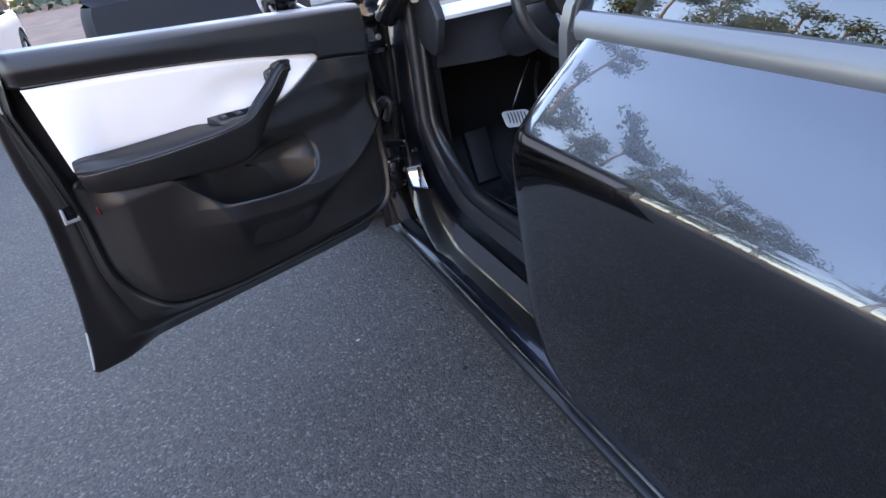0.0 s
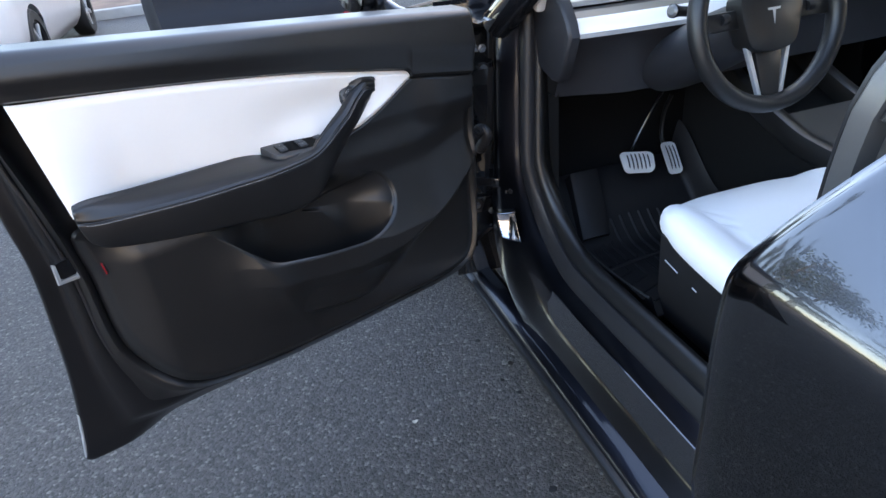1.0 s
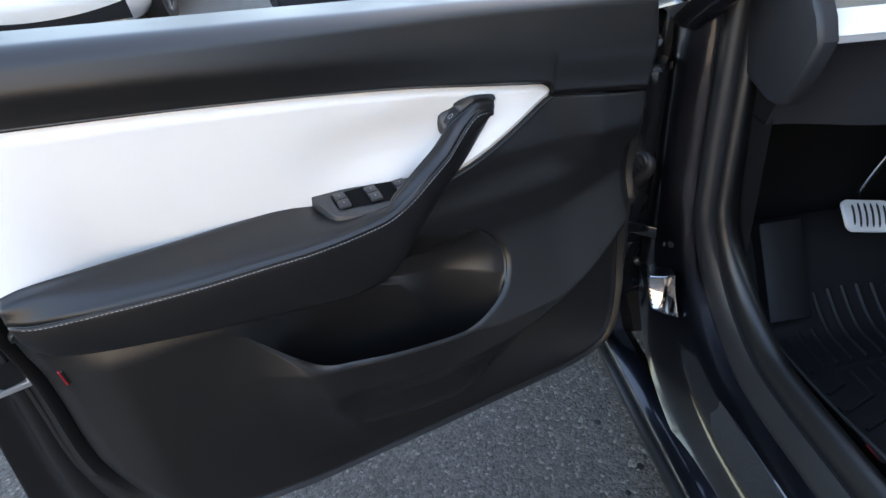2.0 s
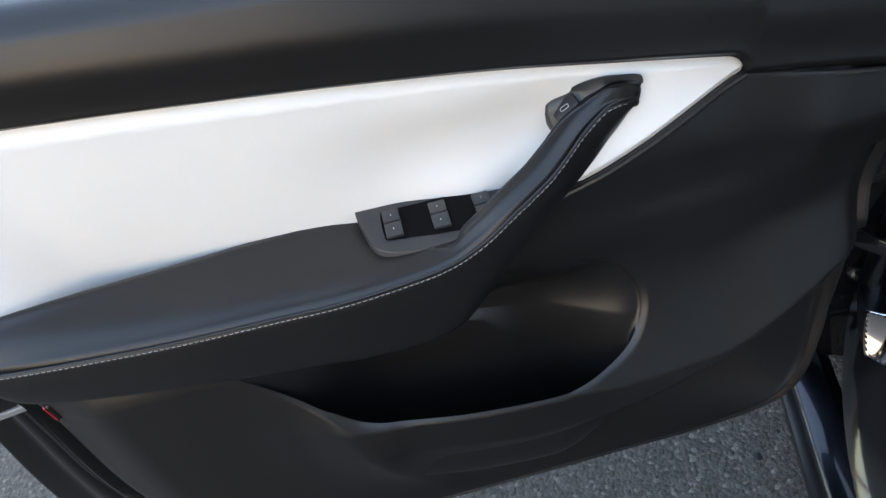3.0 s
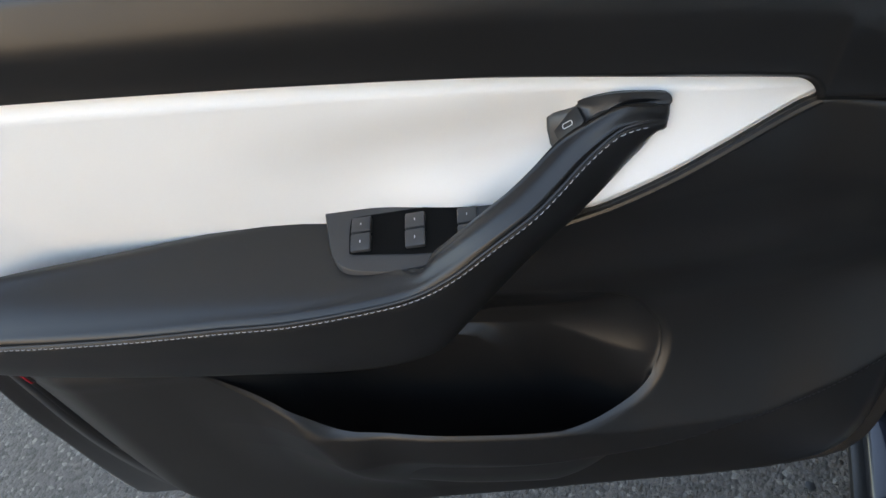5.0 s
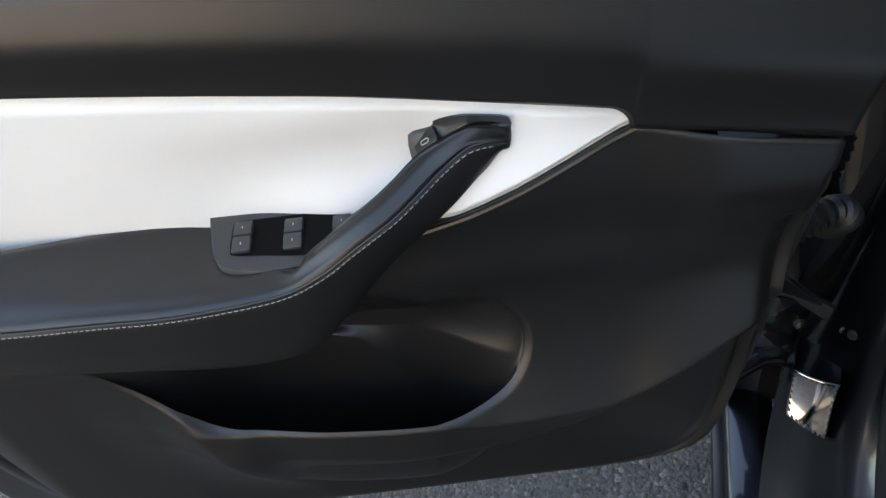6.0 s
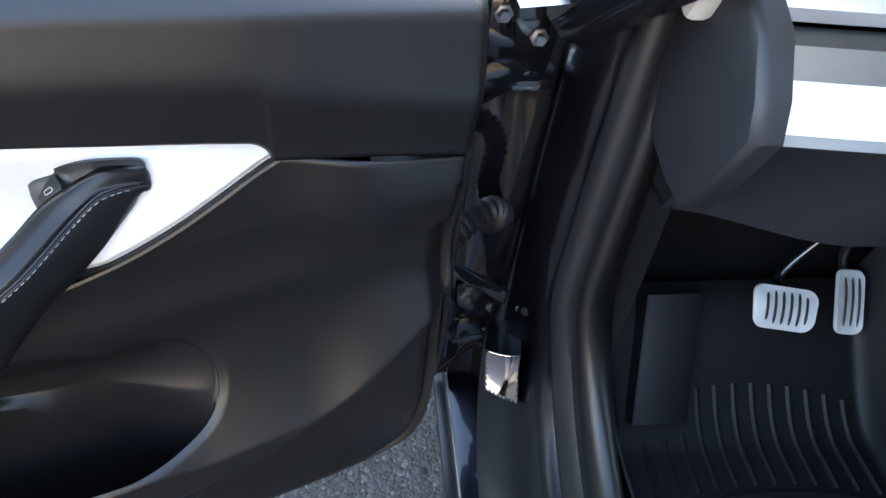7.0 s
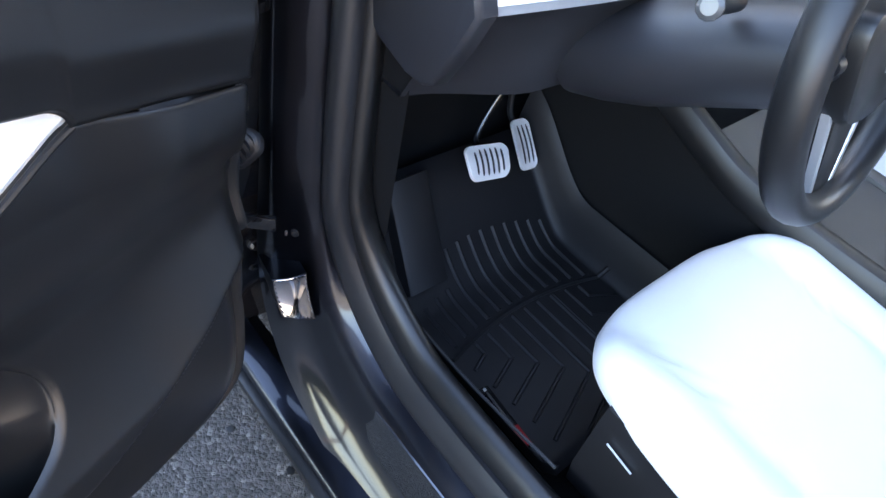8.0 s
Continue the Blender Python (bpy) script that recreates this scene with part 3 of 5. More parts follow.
def at_angle(poly, a):
    """Where the ray at angle a from the door's middle crosses the closed line poly."""
    dx, dz = math.cos(a), math.sin(a)
    best = None
    for p, q in zip(poly, poly[1:] + poly[:1]):
        px, pz, qx, qz = p[0] - MID[0], p[1] - MID[1], q[0] - MID[0], q[1] - MID[1]
        ex, ez = qx - px, qz - pz
        den = dx * ez - dz * ex
        if abs(den) < 1e-12:
            continue
        r = (px * ez - pz * ex) / den
        s = (px * dz - pz * dx) / den
        if r > 0 and -1e-9 <= s <= 1 + 1e-9 and (best is None or r > best):
            best = r
    return MID[0] + best * dx, MID[1] + best * dz


z_white = knots([(0.1, 0.956), (0.2, 0.9768), (0.3, 0.997), (0.4, 1.018), (0.52, 1.039), (0.63, 1.056), (0.7, 1.066), (0.8, 1.079), (0.945, 1.097), (1.0, 1.104)])


def n_white(u):
    return 0.004 + 0.031 * u


def z_top(u):
    return 1.077 + 0.103 * u


base_n = knots([(0.30, -0.014), (0.36, -0.006), (0.46, -0.001), (0.6, 0.0), (0.76, 0.002), (0.83, 0.014), (0.89, 0.030), (0.96, 0.026)])
ridge_z = knots([(0.0, 0.725), (0.05, 0.700), (0.1, 0.665), (0.2, 0.613), (0.3, 0.588), (0.4, 0.586), (0.5, 0.598), (0.6, 0.618), (0.7, 0.64), (0.95, 0.66)])
plateau_z = knots([(0.0, 0.725), (0.05, 0.702), (0.1, 0.668), (0.2, 0.622), (0.3, 0.620), (0.4, 0.640), (0.5, 0.648), (0.6, 0.664), (0.7, 0.685), (0.95, 0.69)])
ridge_h = knots([(0.0, 0.018), (0.05, 0.032), (0.15, 0.050), (0.3, 0.057), (0.4, 0.062), (0.5, 0.060), (0.58, 0.052), (0.63, 0.030), (0.69, 0.008), (0.76, 0.0), (0.95, 0.0)])
up_w = knots([(0.0, 0.085), (0.1, 0.115), (0.25, 0.140), (0.4, 0.140), (0.95, 0.135)])
under_w = knots([(0.0, 0.034), (0.2, 0.045), (0.3, 0.078), (0.4, 0.115), (0.5, 0.14), (0.6, 0.15), (0.95, 0.15)])


def lower_n(u, z):
    a, b = ridge_z(u), plateau_z(u)
    if z > b:
        x = min(1, (z - b) / up_w(u))
        bump = (1 - x) ** 1.5
    elif z > a:
        bump = 1.0
    else:
        x = min(1, (a - z) / under_w(u))
        bump = 0.5 * (1 - x) ** 2 + 0.5 * (1 - sm(0, 1, x))
    sink = 0.020 * sm(0.80, 0.88, z) * sm(0.10, 0.20, u) * (1 - sm(0.42, 0.56, u))
    k = sm(0.52, 0.70, u)
    foot = (0.026 + 0.006 * k) * (1 - sm(0.43 + 0.34 * k, 0.64 + 0.21 * k, z)) * (1 - sm(0.84, 0.935, u))
    return base_n(z) + ridge_h(u) * bump + foot - sink


POCKET = [tuple(p) for p in smooth([(0.785, 0.842), (0.750, 0.814), (0.715, 0.780), (0.676, 0.737), (0.640, 0.700), (0.600, 0.668), (0.53, 0.653), (0.46, 0.643), (0.39, 0.637), (0.338, 0.641), (0.297, 0.661), (0.276, 0.700), (0.284, 0.738), (0.322, 0.774), (0.42, 0.805), (0.55, 0.825), (0.66, 0.838)], 8, True)]
TRIM_LOW = [(0.018, 0.9275)] + [(0.018 + 0.160 * k / 5, 0.9245 + 0.17 * (0.018 + 0.160 * k / 5)) for k in range(1, 6)] + [tuple(p) for p in smooth([(0.183, 0.9545), (0.190, 0.951), (0.203, 0.944), (0.236, 0.9257), (0.276, 0.905), (0.318, 0.8875), (0.341, 0.880), (0.369, 0.872), (0.42, 0.860), (0.6, 0.860), (0.8, 0.862), (0.90, 0.866), (0.930, 0.862), (0.937, 0.83), (0.930, 0.75), (0.928, 0.63), (0.914, 0.566), (0.876, 0.500), (0.812, 0.450), (0.70, 0.427), (0.60, 0.416), (0.46, 0.411), (0.30, 0.411), (0.17, 0.411), (0.095, 0.423), (0.056, 0.450), (0.032, 0.52), (0.022, 0.62), (0.018, 0.8)], 8)]
TRIM_ALL = [(0.006, 1.075), (0.3, 1.10), (0.7, 1.135), (0.968, 1.155)] + [tuple(p) for p in smooth([(0.985, 1.05), (0.958, 0.90), (0.944, 0.77), (0.942, 0.63), (0.928, 0.558), (0.888, 0.488), (0.822, 0.437), (0.70, 0.414), (0.60, 0.403), (0.46, 0.398), (0.30, 0.398), (0.17, 0.398), (0.086, 0.410), (0.044, 0.440), (0.020, 0.515), (0.009, 0.62), (0.006, 1.0)], 8)]
SKIN = [(-0.03, 1.05), (0.3, 1.075), (0.7, 1.10), (1.005, 1.115)] + [tuple(p) for p in smooth([(1.02, 1.0), (1.019, 0.90), (1.014, 0.80), (1.024, 0.66), (1.034, 0.56), (1.048, 0.47), (1.062, 0.39), (1.076, 0.322)], 6)] + [(1.06, 0.318), (0.8, 0.312), (0.5, 0.304), (0.25, 0.297), (0.08, 0.297)] + [tuple(p) for p in smooth([(0.02, 0.33), (-0.025, 0.42), (-0.035, 0.6), (-0.035, 0.9)], 6)]


def skin_n(z):
    return 0.775 - side_x(z) + 0.0


rear_n = knots([(0.30, -0.086), (0.32, -0.082), (0.39, -0.068), (0.47, -0.055), (0.56, -0.044), (0.66, -0.036), (0.9, -0.034), (1.1, -0.034)])


def rim_n(u, z):
    """Depth of the door's outer edge: the skin, turned in towards the latch side."""
    k = sm(0.86, 1.0, u)
    return skin_n(z) * (1 - k) + rear_n(z) * k


def door_shell():
    angles = [2 * math.pi * k / 320 for k in range(320)]
    ins = [at_angle(TRIM_ALL, a) for a in angles]
    out = [at_angle(SKIN, a) for a in angles]
    rings = []
    for k, f, dip in ((0.0, 0.0, 0.0), (0.03, 0.05, 0.005), (0.08, 0.10, 0.007), (0.14, 0.14, 0.006), (0.20, 0.16, 0.002), (0.28, 0.18, 0.0), (0.40, 0.26, 0.001), (0.47, 0.34, 0.006), (0.54, 0.44, 0.010), (0.62, 0.54, 0.008), (0.74, 0.68, 0.004), (0.86, 0.82, 0.0), (0.93, 0.90, -0.002), (0.965, 0.94, -0.003), (0.985, 0.965, -0.002)):
        ring = []
        for (ui, zi), (uo, zo) in zip(ins, out):
            u, z = ui + (uo - ui) * k, zi + (zo - zi) * k
            n0 = base_n(max(0.3, min(0.8, zi))) - 0.018 if zi < 1.05 else -0.02
            ring.append(W(u, n0 + (rim_n(uo, zo) - n0) * f - dip, z))
        rings.append(ring)
    rings.append([W(u, rim_n(u, z), z) for u, z in out])
    rings.append([W(MID[0] + (u - MID[0]) * 1.002, rim_n(u, z) - 0.003, z) for u, z in out])
    rings.append([W(u, rim_n(u, z) - 0.006, z) for u, z in out])
    for k in range(1, 13):
        q = 1 - k / 12.5
        rings.append([W(MID[0] + (u - MID[0]) * q, skin_n(MID[1] + (z - MID[1]) * q), MID[1] + (z - MID[1]) * q) for u, z in out])
    bm = loft(rings, caps=False)
    bm.faces.new([v for v in bm.verts][-320:])
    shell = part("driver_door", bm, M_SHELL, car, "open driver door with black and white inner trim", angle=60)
    # worn paint at the foot of the rear edge, its glint put into the silver colour
    line = [(1.050, 0.462), (1.054, 0.44), (1.058, 0.42), (1.061, 0.40), (1.0655, 0.38), (1.069, 0.36), (1.073, 0.338)]
    bm = loft([[W(u - 0.006 * w, rear_n(z) + 0.0025, z), W(u - 0.001, rear_n(z) + 0.004, z), W(u + 0.0015, rear_n(z) + 0.001, z), W(u + 0.0015, rear_n(z) - 0.004, z)] for (u, z), w in zip(line, (0.1, 0.9, 1.5, 1.0, 1.7, 0.8, 0.2))], closed=False)
    part("bright_edge", bm, M_SILVER, shell, "scuffed paint with a painted glint on the lower door corner")
    return shell


door = door_shell()


def door_edge_trim():
    """The rim of the inner trim, which runs out to the seal of the door."""
    angles = [2 * math.pi * k / 260 for k in range(260)]
    ins = [at_angle(TRIM_ALL, a) for a in angles]
    out = [at_angle(SKIN, a) for a in angles]
    rings = []
    for k in (-0.16, -0.10, -0.06, -0.03, -0.01, 0.0, 0.08, 0.16, 0.24):
        ring = []
        for (ui, zi), (uo, zo) in zip(ins, out):
            if k < 0:
                u, z = ui + (ui - MID[0]) * k, zi + (zi - MID[1]) * k
            else:
                u, z = ui + (uo - ui) * k, zi + (zo - zi) * k
            up = sm(0.86, 0.92, z)
            surf = lower_n(u, z) * (1 - up) + (n_white(u) - 0.045 * sm(0.0, -0.02, k)) * up - 0.006 - 0.028 * sm(0.0, -0.05, k) - 0.005 * (1 - up)
            f = sm(-0.05, 0.24, k)
            end = -0.016 + min(0, base_n(max(0.3, z)))
            ring.append(W(u, surf * (1 - f) + (end - 0.012) * f, z))
        rings.append(ring)
    part("trim_edge", loft(rings, caps=False), M_TRIM, door, angle=60)



def door_trim():
    angles = [2 * math.pi * k / 720 for k in range(720)]
    inner = [at_angle(POCKET, a) for a in angles]
    outer = [at_angle(TRIM_LOW, a) for a in angles]
    rings = []
    # pocket: back wall, a bottle hollow with a crisp round rim, a slot behind the lower lip
    slot_k = knots([(0.0, 0.0), (0.012, 0.03), (0.04, 0.07), (0.10, 0.16), (0.20, 0.50), (0.35, 0.92), (0.55, 1.0), (1.0, 1.0)])
    slot_z = knots([(0.0, 0.0), (0.012, 0.012), (0.04, 0.065), (0.10, 0.140), (0.20, 0.175), (0.35, 0.165), (0.55, 0.060), (0.75, 0.0), (1.0, 0.0)])
    for d in (1.0, 0.85, 0.75, 0.65, 0.58, 0.52, 0.46, 0.42, 0.38, 0.34, 0.30, 0.26, 0.22, 0.18, 0.15, 0.12, 0.09, 0.07, 0.05, 0.035, 0.022, 0.014, 0.009, 0.004):
        ring = []
        for (u, z) in inner:
            lip = 1 - sm(0.70, 0.80, z)
            cup = (1 - sm(0.31, 0.36, u)) * sm(0.650, 0.690, z)
            k = (sm(0, 1, min(1, d / 0.6)) * (1 - lip) + slot_k(d) * lip) * (1 - cup) + sm(0, 1, min(1, d / 0.55)) * cup
            nn = lower_n(u, z) - 0.003 * lip - 0.0035 * cup * sm(0.0, 0.012, d)
            uu, zz = u + (MID[0] - u) * d, z + (MID[1] - z) * d
            ring.append(W(uu, nn + (-0.016 - 0.010 * cup - nn) * k, zz - slot_z(d) * lip * (1 - cup)))
        rings.append(ring)
    for t in [0, 0.008, 0.02] + [0.015 * k + 0.02 for k in range(1, 63)] + [0.965, 0.98, 0.993, 1.0]:
        ring = []
        for (ui, zi), (uo, zo) in zip(inner, outer):
            u, z = ui + (uo - ui) * t, zi + (zo - zi) * t
            n = lower_n(u, z) - 0.004 * (1 - sm(0, 0.02, t)) * (1 - sm(0.70, 0.80, zi))
            n -= 0.003 * sm(0.985, 1.0, t) ** 2 if zo > 0.9 and uo < 0.178 else 0.010 * sm(0.975, 1.0, t) ** 2
            if zo < 0.85:
                n -= 0.012 * sm(0.9, 1, t)
            n -= 0.012 * sm(0.93, 0.97, u)
            ring.append(W(u, n, z))
        rings.append(ring)
    bm = loft(rings, caps=False)
    bm.faces.new([v for v in bm.verts][:720])
    part("trim_panel", bm, M_TRIM, door, "black textured lower door panel with a map pocket", angle=60)

    def seam(u):
        return 0.9245 + 0.17 * u

    edge_n = knots([(0.0, 0.027), (0.15, 0.017), (0.3, 0.0145), (0.5, 0.0205), (0.97, 0.035)])

    def tip_top(u):
        """Upper edge of the white insert, rounded off at its tip."""
        x = min(1.0, max(0.0, (u - 0.1795) / 0.017))
        return z_white(u) - (z_white(0.1795) - 0.9575) * (1 - math.sqrt(1 - (1 - x) ** 2))

    def upper(s, t):
        if s < 0.2:
            u = 0.012 + 0.80 * s
        elif s < 0.45:
            u = 0.172 + 0.20 * (s - 0.2)
        else:
            u = 0.222 + 0.748 * (s - 0.45) / 0.55
        z0 = max(seam(u) + 0.0015, tip_top(u - 0.011) + 0.17 * 0.011 + 0.0008) if u > 0.1905 else seam(u) + 0.0015
        z1 = z_top(u)
        low = edge_n(u)
        R, q = 0.020, 0.74
        if t < q:
            z = z0 + (z1 - R - z0) * t / q
            back = 0.0
        elif t < 0.90:
            a = radians(82) * (t - q) / (0.90 - q)
            z = z1 - R + R * math.sin(a)
            back = R * (1 - math.cos(a)) * 1.2
        else:
            z = z1 - R + R * math.sin(radians(82)) + 0.003 * (t - 0.90) / 0.10
            back = 1.2 * R * (1 - math.cos(radians(82))) + 0.055 * (t - 0.90) / 0.10
        f = (z - z0) / (z1 - z0)
        n = low + 0.010 * sm(0, 0.07, f) + (0.004 + 0.004 * u + 0.008 * (1 - sm(0.10, 0.30, u))) * sm(0.05, 0.55, f) - 0.008 * sm(0.4, 1.0, f) - back
        n -= 0.03 * sm(0.955, 0.97, u) + 0.012 * (1 - sm(0.012, 0.022, u))
        return W(u, n, z)

    part("upper_trim", grid(upper, 160, 64), M_TRIM, door, "black soft-touch upper door panel", angle=60)
    wl = knots([(0.180, 0.9555), (0.187, 0.9515), (0.203, 0.9435), (0.236, 0.9252), (0.276, 0.9045), (0.318, 0.8870), (0.341, 0.8793), (0.369, 0.8715), (0.42, 0.862), (0.55, 0.858), (0.8, 0.870), (0.945, 0.893)])

    def insert(s, t):
        s = s ** 1.7
        u = 0.180 + 0.750 * s
        zt = tip_top(u) - 0.0005
        z = wl(u) + (zt - wl(u)) * t
        u2 = u + 0.13 * s ** 6 * (z - 0.95)
        r = sm(0.19, 0.36, u) * (1 - sm(0.80, 0.94, u))
        d = z_white(u) - z
        n = n_white(u) + 0.004 - 0.005 * (1 - sm(0.36, 0.6, u)) * sm(0.20, 0.27, u) - r * (0.050 - 0.014 * (1 - sm(0.42, 0.52, u))) * max(0.0, d) / 0.15
        n -= 0.011 * sm(0.28, 0.36, u) * (1 - sm(0.40, 0.62, u)) * (1 - sm(0.950, 1.012, z)) * sm(0.88, 0.94, z)
        flare = (1 - sm(0.33, 0.40, u)) * (1 - sm(0.0, 0.075, z - wl(u)))
        n += (lower_n(u, z) - 0.001 - n) * flare
        n -= 0.007 * (1 - sm(0, 0.012, zt - z)) * sm(0.0, 0.03, zt - wl(u)) + 0.006 * (1 - sm(0, 0.010, z - wl(u))) * (1 - sm(0.38, 0.42, u)) + 0.003 * (1 - sm(0.0, 0.004, u - 0.180)) + 0.006 * sm(0.985, 1, s)
        return W(u2, n, z)

    part("door_insert", grid(insert, 150, 48), M_WHITE, door, "white leather door insert")
    lip = [(u, wl(u) - 0.0022) for u in (0.182 + 0.21 * k / 24 for k in range(25))]
    part("insert_lip", tube([W(u, lower_n(u, z) - 0.0012, z) for u, z in lip], 0.0034, 8), M_TRIM, door, "raised black lip under the white insert")


door_trim()
door_edge_trim()

# stations of the armrest and grip: seam, top edge, lower edge
ARM = [
    ((0.916, 0.044, 0.884), (0.914, 0.034, 0.916), (0.905, 0.038, 0.836)),
    ((0.890, 0.051, 0.879), (0.890, 0.026, 0.916), (0.885, 0.042, 0.824)),
    ((0.826, 0.056, 0.874), (0.826, 0.004, 0.9050), (0.826, 0.045, 0.810)),
    ((0.726, 0.060, 0.868), (0.726, -0.012, 0.8960), (0.726, 0.047, 0.792)),
    ((0.640, 0.063, 0.867), (0.640, -0.026, 0.8895), (0.640, 0.048, 0.780)),
    ((0.583, 0.066, 0.867), (0.583, -0.038, 0.8845), (0.583, 0.048, 0.771)),
    ((0.526, 0.066, 0.870), (0.535, -0.040, 0.873), (0.528, 0.047, 0.767)),
    ((0.479, 0.065, 0.876), (0.478, 0.036, 0.877), (0.480, 0.044, 0.776)),
    ((0.445, 0.064, 0.891), (0.456, 0.038, 0.895), (0.446, 0.041, 0.808)),
    ((0.416, 0.061, 0.910), (0.430, 0.036, 0.913), (0.414, 0.039, 0.844)),
    ((0.385, 0.054, 0.928), (0.400, 0.031, 0.932), (0.377, 0.034, 0.881)),
    ((0.362, 0.042, 0.945), (0.377, 0.022, 0.950), (0.351, 0.026, 0.902)),
    ((0.340, 0.028, 0.957), (0.3545, 0.012, 0.9645), (0.328, 0.016, 0.917)),
    ((0.320, 0.022, 0.969), (0.330, 0.012, 0.978), (0.3105, 0.010, 0.932)),
    ((0.3066, 0.018, 0.9705), (0.3115, 0.012, 0.9855), (0.300, 0.008, 0.942)),
    ((0.2955, 0.014, 0.9685), (0.2975, 0.012, 0.9845), (0.2935, 0.007, 0.951)),
    ((0.2875, 0.012, 0.9660), (0.2865, 0.012, 0.9813), (0.2885, 0.006, 0.9570)),
]


def armrest():
    rows = [smooth([r[k] for r in ARM], 6) for k in range(3)]
    n = len(rows[0])
    rings, line = [], []
    for i in range(n):
        S, T, L = (rows[k][i] for k in range(3))
        f = i / (n - 1)
        drop = Vector((0, 0, -0.006 * sm(0.60, 0.70, f)))
        S, T, L = S + drop, T + drop, L + drop
        a, b = rows[0][max(0, i - 1)], rows[0][min(n - 1, i + 1)]
        along = (b - a).normalized()
        face = along.cross(T - S).normalized()
        if face.y + face.z < 0:
            face = -face
        low = along.cross(L - S).normalized()
        if low.y < 0:
            low = -low
        grip = sm(0.50, 0.60, i / (n - 1))
        flat = 1 - grip
        back = 0.040 * grip + 0.012 * flat
        wide = (T - S).length
        bulge = (0.28 - 0.08 * sm(0.72, 0.85, i / (n - 1))) * wide * grip + 0.007 * flat
        c1 = S.lerp(T, 0.16 * grip + min(0.30, 0.010 / wide) * flat) + face * (0.55 * bulge)
        c2 = S.lerp(T, 0.50 * grip + min(0.6, 0.026 / wide) * flat) + face * (0.85 * bulge)
        c3 = S.lerp(T, 0.84 * grip + 0.80 * flat) + face * (0.50 * bulge * grip + 0.002 * flat)
        tb = T + Vector((0, -back, -0.9 * back - 0.006))
        lb = L + Vector((0, -back - 0.03, 0.004))
        m1 = S.lerp(L, 0.10) + low * 0.003
        m2 = S.lerp(L, 0.50) + low * 0.005
        m3 = S.lerp(L, 0.88) + low * 0.003
        ring = [S, S.lerp(c1, 0.45) + face * 0.0015, c1, c2, c3, T, tb, lb, L + Vector((0, -0.008, -0.001)), L, m3, m2, m1, S.lerp(m1, 0.3)]
        if i in (0, n - 1):
            mid = sum(ring, Vector()) / len(ring)
            way = -along if i == 0 else along
            tips = [[mid.lerp(q, k) + way * d for q in ring] for k, d in ((0.55, 0.0068), (0.84, 0.0055), (0.96, 0.003))]
        if i == 0:
            rings += tips
        rings.append(ring)
        if i == n - 1:
            rings += tips[::-1]
        line.append(S + face * 0.0006 + low * 0.0024 + (L - S).normalized() * 0.0036)
    rings = [[W(q.x, q.y, q.z) for q in r] for r in rings]
    bm = loft([[v for v in smooth(r, 3, True)] for r in rings])
    arm = part("armrest", bm, M_LEATHER, door, "black leather armrest sweeping up into a grip", angle=70)
    # seam stitches
    bm = bmesh.new()
    dense = []
    for p, q in zip(line, line[1:]):
        k = max(1, int((q - p).length / 0.001))
        dense += [p.lerp(q, j / k) for j in range(k)]
    i = 8
    while i + 5 < len(dense):
        a, b = dense[i], dense[min(i + 3, len(dense) - 1)]
        tube([W(*a), W(*(a.lerp(b, 0.5) + Vector((0, 0.0006, 0)))), W(*b)], 0.00034, 5, bm)
        i += 5
    part("seam_welt", tube([W(*(q + Vector((0, 0.0002, 0.0046)))) for q in line[2:-2]], 0.0011, 6), M_RUBBER, arm)
    tagged(part("stitching", bm, M_THREAD, arm, "grey stitched seam"), kind="stuff")
    return arm


arm = armrest()


